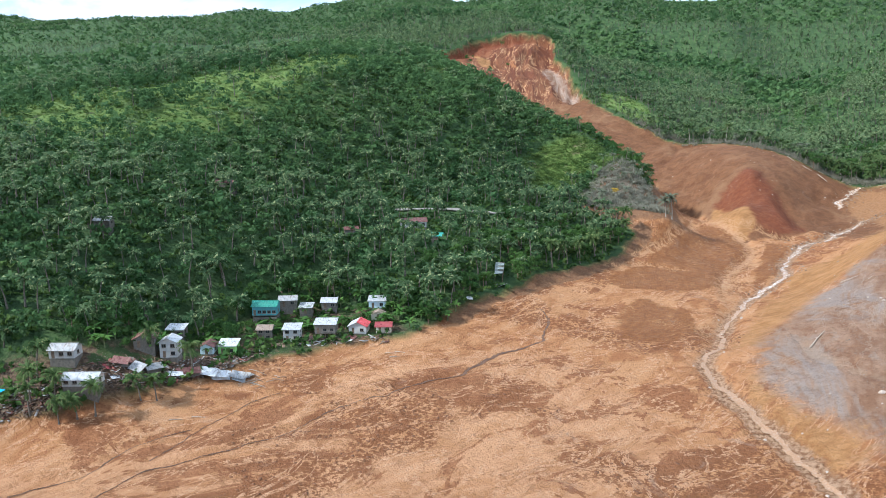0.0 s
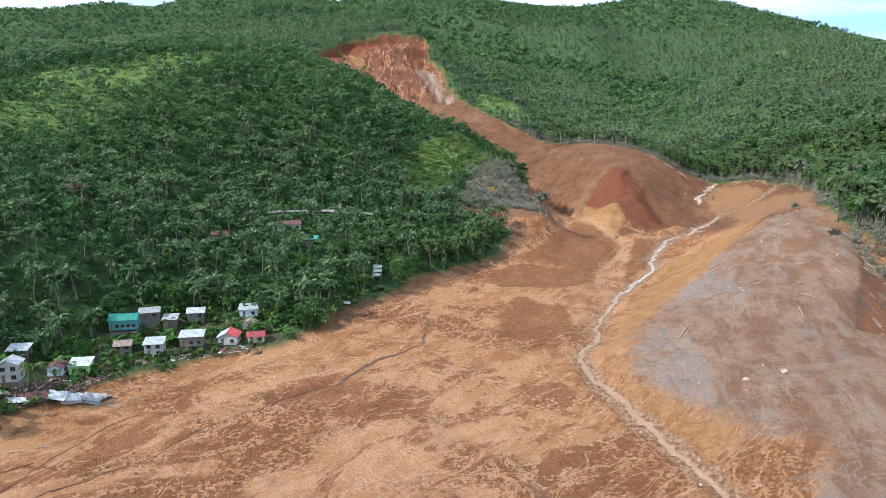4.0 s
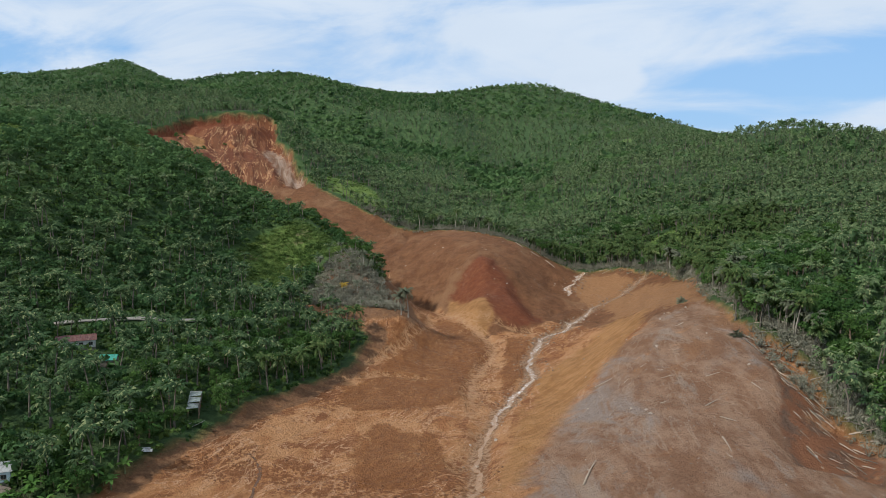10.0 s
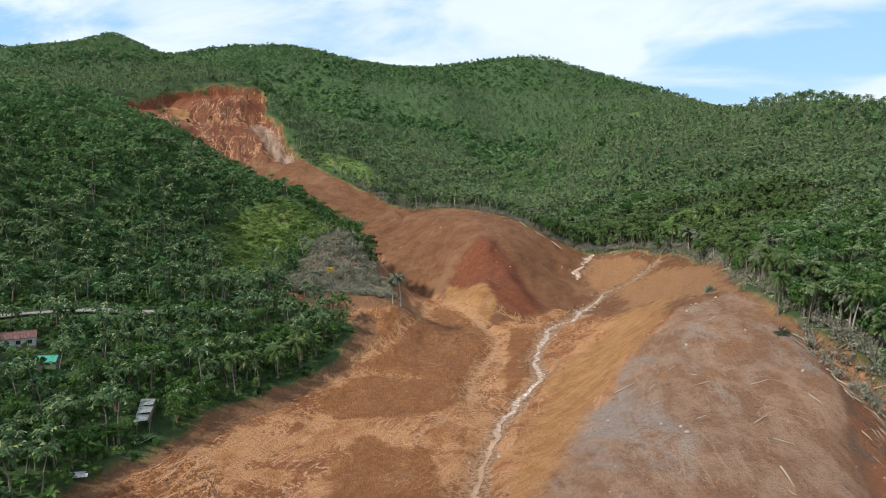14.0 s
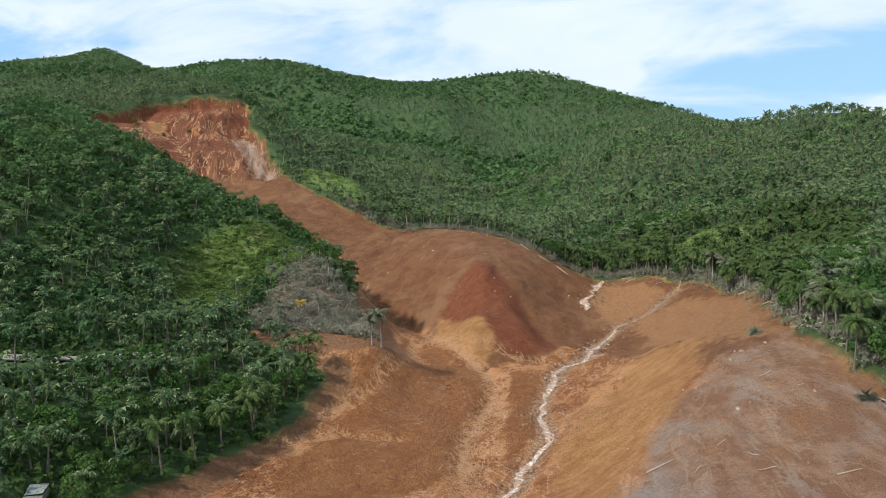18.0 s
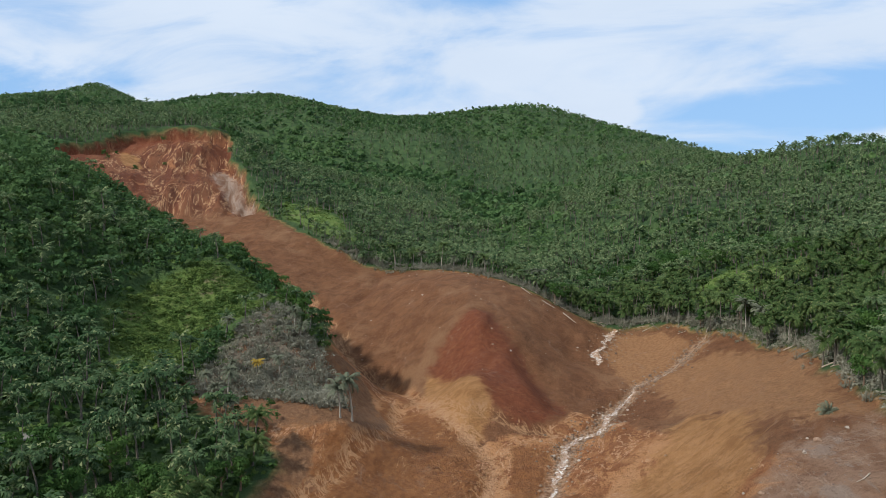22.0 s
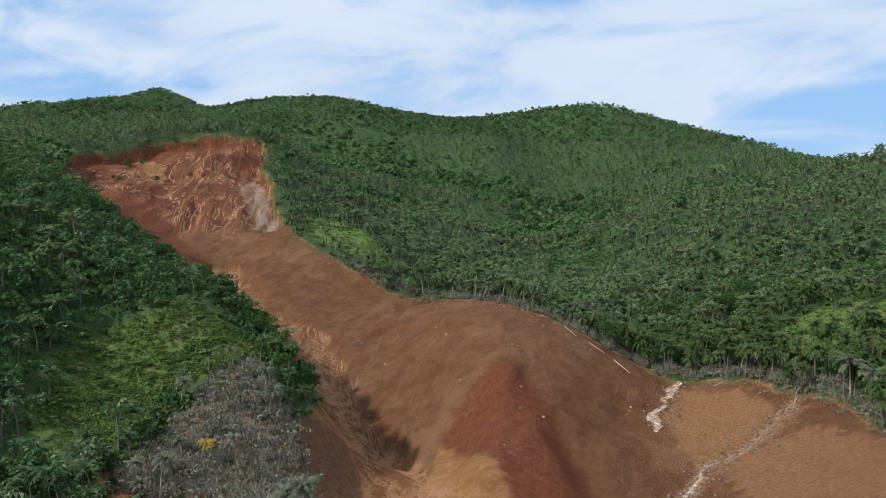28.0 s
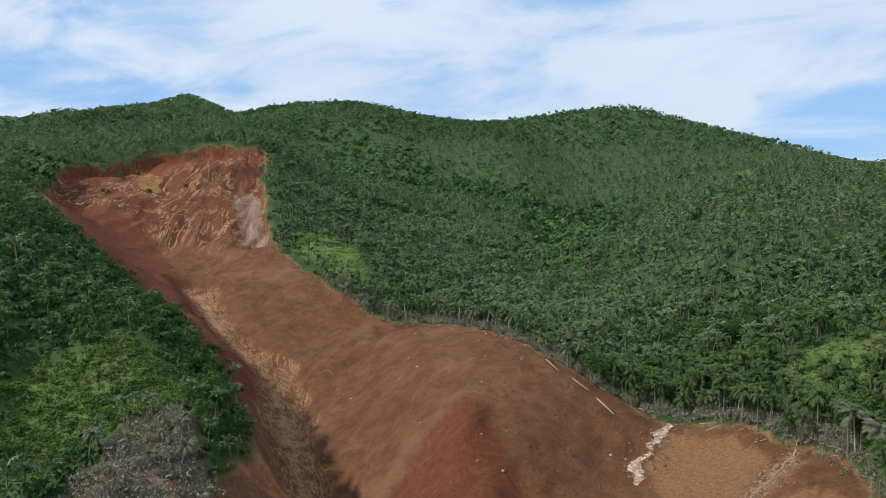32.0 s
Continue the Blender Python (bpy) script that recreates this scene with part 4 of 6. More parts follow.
# ---------------------------------------------------------------- plants
def palm_crown(rng, fronds, pairs, length, wide=0.27):
    """Feathered fronds round a point: points and triangles."""
    co, tri = [], []
    for f in range(fronds):
        a = 2 * math.pi * (f * 0.382 + rng.uniform(-0.04, 0.04))
        rise = math.radians(rng.uniform(-25, 60) if f % 3 else rng.uniform(25, 80))
        size = length * rng.uniform(0.82, 1.1)
        droop = math.radians(rng.uniform(75, 125))
        out = np.array([math.cos(a), math.sin(a), 0.0])
        aside = np.array([-math.sin(a), math.cos(a), 0.0])
        p, spine = np.zeros(3), []
        for i in range(pairs + 1):
            s = i / pairs
            e = rise - droop * s ** 1.3
            spine.append((p.copy(), out * math.cos(e) + np.array([0, 0, math.sin(e)])))
            p = p + spine[-1][1] * size / pairs
        for i in range(pairs):
            s = (i + 0.5) / pairs
            (p0, d0), (p1, _) = spine[i], spine[i + 1]
            leaf = size * wide * math.sin(math.pi * min(1, 0.18 + 0.78 * s)) + 0.12
            for sign in (-1, 1):
                tip = (p0 + p1) / 2 + leaf * (0.45 * d0 + 0.80 * sign * aside + np.array([0, 0, -rng.uniform(0.30, 0.75)]))
                n = len(co)
                co += [p0, p1, tip]
                tri.append((n, n + 1, n + 2))
    return np.array(co), np.array(tri)


def tube(points, radii, sides):
    """A tapering round stem through the points: points and quads."""
    co, quad = [], []
    for i, (p, r) in enumerate(zip(points, radii)):
        for k in range(sides):
            a = 2 * math.pi * k / sides
            co.append((p[0] + r * math.cos(a), p[1] + r * math.sin(a), p[2]))
        if i:
            for k in range(sides):
                b, c = (i - 1) * sides, i * sides
                quad.append((b + k, b + (k + 1) % sides, c + (k + 1) % sides, c + k))
    return np.array(co, float), np.array(quad)


def palm_trunk(rng, tall, sides, rings):
    lean, bend = rng.uniform(0, 2 * math.pi), rng.uniform(0.3, 1.6)
    points = [(math.cos(lean) * bend * (i / rings) ** 2, math.sin(lean) * bend * (i / rings) ** 2, tall * i / rings) for i in range(rings + 1)]
    radii = [0.26 - 0.12 * i / rings + (0.12 if i == 0 else 0) for i in range(rings + 1)]
    co, quad = tube(points, radii, sides)
    return co, quad, points[-1]


def leaf_cloud(rng, lobes, leaves, size, spread, tall):
    """Leaf clumps on the outside of a few lobes: points and quads, from the height of the lowest lobe up."""
    centre = np.column_stack([rng.normal(0, spread * 0.48, lobes), rng.normal(0, spread * 0.48, lobes), rng.uniform(0.25, 0.85, lobes) * tall])
    radius = rng.uniform(0.34, 0.58, lobes) * spread
    which = rng.randint(0, lobes, leaves)
    d = rng.normal(size=(leaves, 3))
    d[:, 2] = np.abs(d[:, 2]) * 0.9 - 0.25
    d /= np.linalg.norm(d, axis=1)[:, None]
    c = centre[which] + d * (radius[which] * rng.uniform(0.75, 1.08, leaves))[:, None] * np.array([1, 1, 0.85])
    n = d + rng.normal(0, 0.45, (leaves, 3))
    n /= np.linalg.norm(n, axis=1)[:, None]
    u = np.cross(n, rng.normal(size=(leaves, 3)))
    u /= np.linalg.norm(u, axis=1)[:, None]
    v = np.cross(n, u)
    s = size * rng.uniform(0.6, 1.3, leaves)[:, None]
    co = np.stack([c - u * s, c - v * s * 0.6 - n * s * 0.15, c + u * s, c + v * s * 0.6 - n * s * 0.15], 1).reshape(-1, 3)
    return co, np.arange(leaves * 4).reshape(-1, 4)


def spread_out(template, at, turn, scale, tall=None):
    """Many copies of one form in one array of points and faces."""
    co, faces = template
    n = len(at)
    c, s = np.cos(turn)[:, None], np.sin(turn)[:, None]
    tall = scale if tall is None else tall
    x = (co[None, :, 0] * c - co[None, :, 1] * s) * scale[:, None] + at[:, 0:1]
    y = (co[None, :, 0] * s + co[None, :, 1] * c) * scale[:, None] + at[:, 1:2]
    z = co[None, :, 2] * tall[:, None] + at[:, 2:3]
    out = np.stack([x, y, z], 2).reshape(-1, 3)
    return out, (faces[None] + (np.arange(n) * len(co))[:, None, None]).reshape(-1, faces.shape[1])


def stuff(name, pieces, material, tints, label, category):
    """Many plants in one mesh."""
    if not pieces:
        return
    total, cos, fcs, ts = 0, [], [], []
    for (co, f), tint in zip(pieces, tints):
        cos.append(co)
        fcs.append(f + total)
        ts.append(np.repeat(tint, len(co) // max(1, len(tint))))
        total += len(co)
    me = mesh_from(name, np.concatenate(cos), np.concatenate(fcs), material, False, tint=np.concatenate(ts))
    tagged(new(name, me), label, category, kind="stuff")


RNG = np.random.RandomState(7)
COVER2 = {key: v.reshape(NY, NX) for key, v in COVER.items()}
ridge_line = sorted(RIDGE)
RX, RY = [r[0] for r in ridge_line], [r[1] for r in ridge_line]


def scatter(x0, x1, y0, y1, step):
    """Places on a shaken grid, on wooded ground that lies before the ridge."""
    x, y = (a.ravel() for a in np.meshgrid(np.arange(x0, x1, step), np.arange(y0, y1, step)))
    x = x + RNG.uniform(-0.48, 0.48, len(x)) * step
    y = y + RNG.uniform(-0.48, 0.48, len(y)) * step
    west = np.degrees(np.arctan2(-(x - 40), y - 30))
    east = np.degrees(np.arctan2(x - 20, y - 60))
    keep = (west < 66) & (east < 26) & (y < np.interp(x, RX, RY) + 320)
    x, y = x[keep], y[keep]
    keep = (on_grid(COVER2["bare"], x, y) < 0.25)
    return x[keep], y[keep]


HOUSE_LOTS = [(-120, 170, 10), (-125, 145, 9), (-127, 294, 10), (-119, 284, 8), (-112, 287, 7), (-79, 276, 7)]


def free_of_houses(x, y, margin=0.0):
    ok = np.ones(len(x), bool)
    for hx, hy, r in HOUSE_LOTS:
        ok &= np.hypot(x - hx, y - hy) > r + margin
    # the village strip along the mud
    d, _ = line_distance(x, y, [(-90, 226), (-104, 216), (-122, 204), (-122, 178), (-130, 142)])
    return ok & (d > 7.5 + margin)


px, py = [], []
for rect in ((-420, 230, 100, 640, 5.2), (-440, -215, 640, 800, 6.2), (-215, 330, 640, 800, 6.4), (-620, 330, 800, 980, 7.4), (-620, -440, 640, 800, 7.4), (-1700, 420, 980, 1800, 9.2), (-1900, -620, 420, 980, 12.0), (-620, -420, 100, 640, 8.0)):
    a, b = scatter(*rect)
    px.append(a)
    py.append(b)
px, py = np.concatenate(px), np.concatenate(py)
pz = on_grid(GZ, px, py)
lush, dry = on_grid(COVER2["lush"], px, py), on_grid(COVER2["dry"], px, py)
on_west = (-270 * (py - 430) - 260 * (px + 60) > 0) & (py < 640)
mixed = value_noise(px, py, 45, 3, 3)
palm_share = np.where(on_west, np.interp(pz + mixed * 10, [30, 55, 72, 95, 110], [0.72, 0.56, 0.40, 0.22, 0.15]) + 0.45 * mixed, 0.93)
palm_share = np.where(~on_west & (px > 78) & (py < 440), 0.55, palm_share)
palm_share = np.where(~on_west & (pz > 190), 0.45, palm_share)
palm_share = np.where(~on_west & (value_noise(px, py, 120, 5, 3) > 0.36), 0.35, palm_share)
ravine_d, _ = line_distance(px, py, RAVINE)
palm_share = np.where(ravine_d + 30 * mixed < 46, 0.10, palm_share)
road_d, _ = line_distance(px, py, [(-150, 312), (-133, 326), (-120, 333), (-110, 340), (-100, 350)])
verge_d, _ = line_distance(px, py, [(-144, 305), (-127, 319), (-113, 325), (-103, 332), (-93, 342)])
ok = (verge_d > 2.2) & (RNG.rand(len(px)) > lush * np.where(px < -215, 0.74, 0.95)) & (dry < 0.4) & free_of_houses(px, py) & (road_d > 6.0) & (on_grid(COVER2["yard"], px, py) < 0.2)
px, py, pz, palm_share, on_west = px[ok], py[ok], pz[ok], palm_share[ok], on_west[ok]
is_palm = RNG.rand(len(px)) < palm_share
reach = np.hypot(px - 25, py - 200)
line_d, _ = line_distance(px, py, STREAM)

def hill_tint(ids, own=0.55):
    # own tone plus broad noise; western trees go darker below 85 m
    broad_noise = 0.5 + 1.2 * value_noise(px[ids], py[ids], 90, 4, 4)
    return np.clip(own * RNG.rand(len(ids)) + (1 - own) * broad_noise, 0, 1) * np.where(on_west[ids], np.interp(pz[ids], [50, 85], [0.45, 1.0]), 1.0)


# --- palms: those nearest the valley one by one, the rest as woods
near_palm = [(palm_trunk(RNG, h, 6, 6), palm_crown(RNG, 26, 12, 4.2, 0.23)) for h in (6.5, 8.0, 9.0, 10.5, 7.5)]
mid_palm = [(palm_trunk(RNG, h, 3, 2), palm_crown(RNG, 15, 5, 3.8, 0.27)) for h in (4.8, 6.2, 7.6, 9.2)]
far_palm = [(palm_trunk(RNG, h, 3, 1), palm_crown(RNG, 11, 3, 4.2, 0.28)) for h in (4.5, 6.0, 8.0)]


def near_palm_meshes(leaf, bark, names):
    made = []
    for (tco, tquad, top), (cco, ctri) in near_palm:
        made.append((mesh_from(names[0], tco, tquad, bark, True), mesh_from(names[1], cco, ctri, leaf), top))
    return made


GREEN_PALMS = near_palm_meshes(PALM_LEAF, BARK, ("trunk", "crown"))
GREY_PALMS = near_palm_meshes(GREY_LEAF, GREY_BARK, ("trunk", "crown"))
EDGE_PALMS = near_palm_meshes(PALM_LEAF, GREY_BARK, ("trunk", "crown"))
YELLOW_PALMS = near_palm_meshes(YELLOW_LEAF, BARK, ("trunk", "crown"))


def palm(x, y, kinds, label, group, scale=1.0, lean=0.0, turn=0.0, lift=-0.2):
    trunk, crown, top = kinds[int(x * 7 + y * 3) % len(kinds)]
    e = new("coconut_palm")
    e.matrix_world = pose(x, y, height(x, y) + lift, lean, 0, turn) @ Matrix.Diagonal((scale, scale, scale, 1))
    tagged(e, label, "palm tree", group)
    a = new("trunk", trunk)
    a.parent = e
    b = new("crown", crown)
    b.parent, b.location = e, top
    return e


# low growth along the torn western rim
rim, _ = line_distance(px, py, [(-87, 446), (-112, 476), (-150, 498), (-212, 522), (-262, 556), (-285, 582)])
stunted = np.interp(rim, [0, 14, 34], [0.62, 0.75, 1.0])
order = np.argsort(line_d + 1000 * ~is_palm)[:290]
single = np.zeros(len(px), bool)
single[order] = True
for i in np.where(single)[0]:
    palm(px[i], py[i], GREEN_PALMS, "tall coconut palm with a feathery green crown", "coconut palms", stunted[i] * RNG.uniform(0.75, 1.12), RNG.uniform(-5, 5),
         RNG.uniform(0, 360))

crowns, ctint, trunks, ttint = [], [], [], []
for low, high, forms in ((0, 560, mid_palm), (560, 5000, far_palm)):
    pool = np.where(is_palm & ~single & (reach >= low) & (reach < high))[0]
    for k, ((tco, tquad, top), crown) in enumerate(forms):
        ids = pool[k::len(forms)]
        at = np.stack([px[ids], py[ids], pz[ids] - 0.2], 1)
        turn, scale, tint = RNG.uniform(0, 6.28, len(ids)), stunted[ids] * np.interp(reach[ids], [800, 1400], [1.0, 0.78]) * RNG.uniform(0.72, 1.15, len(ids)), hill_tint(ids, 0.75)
        crowns.append(spread_out((crown[0] + np.array(top), crown[1]), at, turn, scale))
        ctint.append(tint)
        trunks.append(spread_out((tco, tquad), at, turn, scale))
        ttint.append(tint)
stuff("palm_woods", crowns, PALM_LEAF_HAZE, ctint, "dense coconut palm crowns covering the hillsides", "palm woods")
stuff("palm_trunks", trunks, BARK, ttint, "slender grey trunks of the hillside palms", "palm woods")

# --- broad-leaved trees
near_tree = []
for spread, tall, lobes in ((3.4, 6.5, 9), (4.2, 7.5, 11), (2.8, 7.0, 8), (3.8, 6.0, 10)):
    co, quad = leaf_cloud(RNG, lobes, 760, 0.36, spread, tall)
    tco, tquad = tube([(0, 0, 0), (0.1, 0.05, 2.0), (0.2, -0.1, 4.5), (0.1, 0, 6.5)], [0.32, 0.24, 0.16, 0.05], 6)
    limbs = [tube([(0.1, 0, 2.6 + 0.5 * i), (1.6 * math.cos(2.1 * i), 1.6 * math.sin(2.1 * i), 4.4 + 0.5 * i)], [0.13, 0.04], 4) for i in range(4)]
    for lco, lquad in limbs:
        tquad = np.concatenate([tquad, lquad + len(tco)])
        tco = np.concatenate([tco, lco])
    near_tree.append((mesh_from("trunk", tco, tquad, BROWN_WOOD, True), mesh_from("crown", co + np.array([0, 0, 1.6]), quad, TREE_LEAF)))


def tree(x, y, scale, turn, label="leafy green broad-leaved tree on the slope"):
    trunk, crown = near_tree[int(abs(x * 5 + y * 11)) % len(near_tree)]
    e = new("broadleaf_tree")
    e.matrix_world = pose(x, y, height(x, y) - 0.2, 0, 0, turn) @ Matrix.Diagonal((scale, scale, scale, 1))
    tagged(e, label, "tree", "broad-leaved trees")
    for name, me in (("trunk", trunk), ("crown", crown)):
        new(name, me).parent = e
    return e


order = np.argsort(line_d + 1000 * is_palm)[:220]
single_tree = np.zeros(len(px), bool)
single_tree[order] = True
for i in np.where(single_tree)[0]:
    tree(px[i], py[i], stunted[i] * RNG.uniform(0.6, 1.15), RNG.uniform(0, 360))

rim_rng = np.random.RandomState(31)
for (ax, ay), (bx_, by_) in (((-78, 446), (-92, 463)), ((-92, 463), (-110, 477)), ((-110, 477), (-130, 486)), ((-130, 486), (-160, 500))):
    for i in range(9):
        w = rim_rng.rand()
        tree(ax + (bx_ - ax) * w + rim_rng.uniform(-7, 1), ay + (by_ - ay) * w - rim_rng.uniform(0, 9), rim_rng.uniform(0.6, 0.95), rim_rng.uniform(0, 360),
             "dark leafy tree at the rim of the slide")
tree(-129.7, 474.5, 0.75, 20, "dark round tree on the rim of the slide")
palm(-111.5, 471.5, GREEN_PALMS, "palm on the rim of the slide", "coconut palms", 0.7, 2, 30)
palm(-105.5, 476, GREEN_PALMS, "palm on the rim of the slide", "coconut palms", 0.8, -3, 130)
mid_tree = [leaf_cloud(RNG, 8, n, s, sp, t) for n, s, sp, t in ((78, 0.74, 3.1, 5.6), (88, 0.76, 3.6, 6.4), (70, 0.72, 2.6, 5.0), (82, 0.74, 3.2, 7.2))]
far_tree = [leaf_cloud(RNG, 6, n, s, sp, t) for n, s, sp, t in ((18, 2.3, 4.8, 6.0), (20, 2.4, 5.4, 6.8), (16, 2.2, 4.3, 5.5))]
pieces, tints = [], []
for low, high, forms in ((0, 520, mid_tree), (520, 5000, far_tree)):
    pool = np.where(~is_palm & ~single_tree & (reach >= low) & (reach < high))[0]
    for k, form in enumerate(forms):
        ids = pool[k::len(forms)]
        at = np.stack([px[ids], py[ids], pz[ids] + 0.3], 1)
        pieces.append(spread_out(form, at, RNG.uniform(0, 6.28, len(ids)), stunted[ids] * np.interp(reach[ids], [800, 1400], [1.0, 0.85]) * RNG.uniform(0.65, 1.2, len(ids))))
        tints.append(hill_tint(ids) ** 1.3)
stuff("broadleaf_woods", pieces, TREE_LEAF_HAZE, tints, "dense dark green broad-leaved woods on the hills", "woods")

# --- bushes and undergrowth on the western hill, and on the green patches
bx, by = scatter(-420, 200, 100, 662, 3.3)
keep = (on_grid(COVER2["dry"], bx, by) < 0.5) & free_of_houses(bx, by, -4)
keep &= (RNG.rand(len(bx)) < np.where(-270 * (by - 430) - 260 * (bx + 60) > 0, 0.85, 0.40)) | (on_grid(COVER2["lush"], bx, by) > 0.5)
rd, _ = line_distance(bx, by, [(-150, 312), (-133, 326), (-120, 333), (-110, 340), (-100, 350)])
keep &= rd > 3.5
bx, by = bx[keep], by[keep]
rim_d = -inside_distance(bx, by, BARE)
keep = ~((bx > -130) & (rim_d < 4) & ((by > 500) | (bx > 40)))
bx, by = bx[keep], by[keep]
gx, gy = RNG.uniform(-145, -80, 3200), RNG.uniform(405, 470, 3200)
keep = on_grid(COVER2["lush"], gx, gy) * (1 - on_grid(COVER2["bare"], gx, gy)) > 0.5
keep[::3] |= (on_grid(COVER2["dry"], gx, gy) > 0.5)[::3] & (RNG.rand(len(gx[::3])) < 0.3)
gx, gy = gx[keep], gy[keep]
bz, bl = on_grid(GZ, bx, by), on_grid(COVER2["lush"], bx, by)
bush_forms = [leaf_cloud(RNG, 4, 17, 0.72, 1.7, 2.4), leaf_cloud(RNG, 3, 14, 0.68, 1.4, 1.9), leaf_cloud(RNG, 5, 20, 0.76, 2.0, 2.9)]
pieces, tints = [], []
for k, form in enumerate(bush_forms):
    ids = np.arange(k, len(bx), len(bush_forms))
    at = np.stack([bx[ids], by[ids], bz[ids] - 0.5], 1)
    size = RNG.uniform(0.7, 1.3, len(ids)) * (1 - 0.52 * bl[ids])
    pieces.append(spread_out(form, at, RNG.uniform(0, 6.28, len(ids)), size * (1 + 0.5 * bl[ids]), size))
    tints.append(np.clip(RNG.rand(len(ids)) ** 3 * 0.5 + bl[ids] * (0.25 + 0.7 * RNG.rand(len(ids))), 0, 1))
near_forms = [leaf_cloud(RNG, 4, 44, 0.30, 1.5, 1.7), leaf_cloud(RNG, 3, 38, 0.28, 1.2, 1.3), leaf_cloud(RNG, 5, 50, 0.32, 1.8, 2.1)]
for k, form in enumerate(near_forms):
    ids = np.arange(k, len(gx), 3)
    at = np.stack([gx[ids], gy[ids], on_grid(GZ, gx[ids], gy[ids]) - 0.4], 1)
    size = RNG.uniform(0.45, 1.1, len(ids))
    pieces.append(spread_out(form, at, RNG.uniform(0, 6.28, len(ids)), size * 1.3, size * 0.8))
    tints.append(np.clip(0.25 + 0.5 * RNG.rand(len(ids)) + 0.5 * value_noise(gx[ids], gy[ids], 14, 5, 3), 0, 1))
stuff("undergrowth", pieces, BUSH_LEAF, tints, "thick green bushes and vines on the hill", "bushes")

# --- dust-grey brush: on the spur and along the torn edge of the woods
qx, qy = RNG.uniform(-105, -42, 4600), RNG.uniform(375, 450, 4600)
keep = on_grid(COVER2["dry"], qx, qy) * (0.2 + 0.8 * RNG.rand(len(qx))) > 0.40
EDGE = [(-128, 597), (-90, 577), (-60, 571), (-35, 558), (-12, 541), (16, 531), (45, 517), (66, 488), (75, 440), (72, 392), (70, 352), (76, 322),
        (85, 306), (88, 284), (93, 266)]
seg = RNG.randint(0, len(EDGE) - 1, 2600)
u = RNG.rand(2600)
ea, eb = np.array(EDGE)[seg], np.array(EDGE)[seg + 1]
ex = ea + (eb - ea) * u[:, None] + RNG.normal(0, 2.8, (2600, 2)) + np.array([1.4, 1.8])
rx, ry = RNG.uniform(70, 112, 700), RNG.uniform(255, 320, 700)
rk = (np.abs((rx - 84) - (300 - ry) * 0.35) < 9)
qx, qy = np.concatenate([qx[keep], ex[:, 0], rx[rk]]), np.concatenate([qy[keep], ex[:, 1], ry[rk]])
def twigs(rng, count, tall):
    """A tuft of thin bare stems that lean outwards."""
    co, quad = [], []
    for i in range(count):
        a, lean, h, w = rng.uniform(0, 6.28), rng.uniform(0.2, 0.9), tall * rng.uniform(0.5, 1.1), rng.uniform(0.014, 0.032)
        top = np.array([math.cos(a) * lean * h, math.sin(a) * lean * h, h])
        side_way = np.array([-math.sin(a), math.cos(a), 0]) * w
        n = len(co)
        co += [-side_way * 1.5, side_way * 1.5, top + side_way * 0.4, top - side_way * 0.4]
        quad.append((n, n + 1, n + 2, n + 3))
    return np.array(co), np.array(quad)


def tuft(leaves, size, spread, tall, stems):
    a, b = leaf_cloud(RNG, 3, leaves, size, spread, tall), twigs(RNG, stems, tall * 1.3)
    return np.concatenate([a[0], b[0]]), np.concatenate([a[1], b[1] + len(a[0])])


brush_forms = [tuft(26, 0.22, 1.4, 1.8, 16), tuft(24, 0.20, 1.2, 2.4, 20), tuft(18, 0.22, 0.9, 1.3, 12)]
pieces, tints = [], []
for k, form in enumerate(brush_forms):
    ids = np.arange(k, len(qx), 3)
    at = np.stack([qx[ids], qy[ids], on_grid(GZ, qx[ids], qy[ids]) - 0.3], 1)
    pieces.append(spread_out(form, at, RNG.uniform(0, 6.28, len(ids)), RNG.uniform(0.6, 1.6, len(ids))))
    tints.append(RNG.rand(len(ids)))
stuff("dead_brush", pieces, GREY_BRUSH, tints, "dead brush coated in grey dust", "brush")

# --- dust-grey palms along the slide
palm(-48.2, 383.0, GREY_PALMS, "lone dust-grey palm on the torn bank", "dust-grey palms", 0.95, 3, 40)
palm(-45.6, 384.4, GREY_PALMS, "lone dust-grey palm on the torn bank", "dust-grey palms", 1.0, -4, 200)
palm(-79.0, 402.0, YELLOW_PALMS, "young palm with yellowing fronds on the spur", "", 0.55, 4, 10)
for i in range(72):
    k = RNG.randint(1, len(EDGE) - 3)
    (ax, ay), (bx_, by_) = EDGE[k], EDGE[k + 1] if k + 1 < len(EDGE) else EDGE[k - 1]
    w = RNG.rand()
    x, y = ax + (bx_ - ax) * w + RNG.uniform(-1, 5), ay + (by_ - ay) * w + RNG.uniform(0, 6)
    palm(x, y, (GREY_PALMS, EDGE_PALMS, EDGE_PALMS)[i % 3], "palm at the torn edge of the woods, grey with dust", "dust-grey palms", RNG.uniform(0.75, 1.15),
         RNG.uniform(-9, 9), RNG.uniform(0, 360))
for i in range(16):
    x, y = RNG.uniform(-98, -72), RNG.uniform(372, 432)
    palm(x, y, GREY_PALMS, "stunted palm on the spur, grey with dust", "dust-grey palms", RNG.uniform(0.45, 0.8), RNG.uniform(-12, 12), RNG.uniform(0, 360))


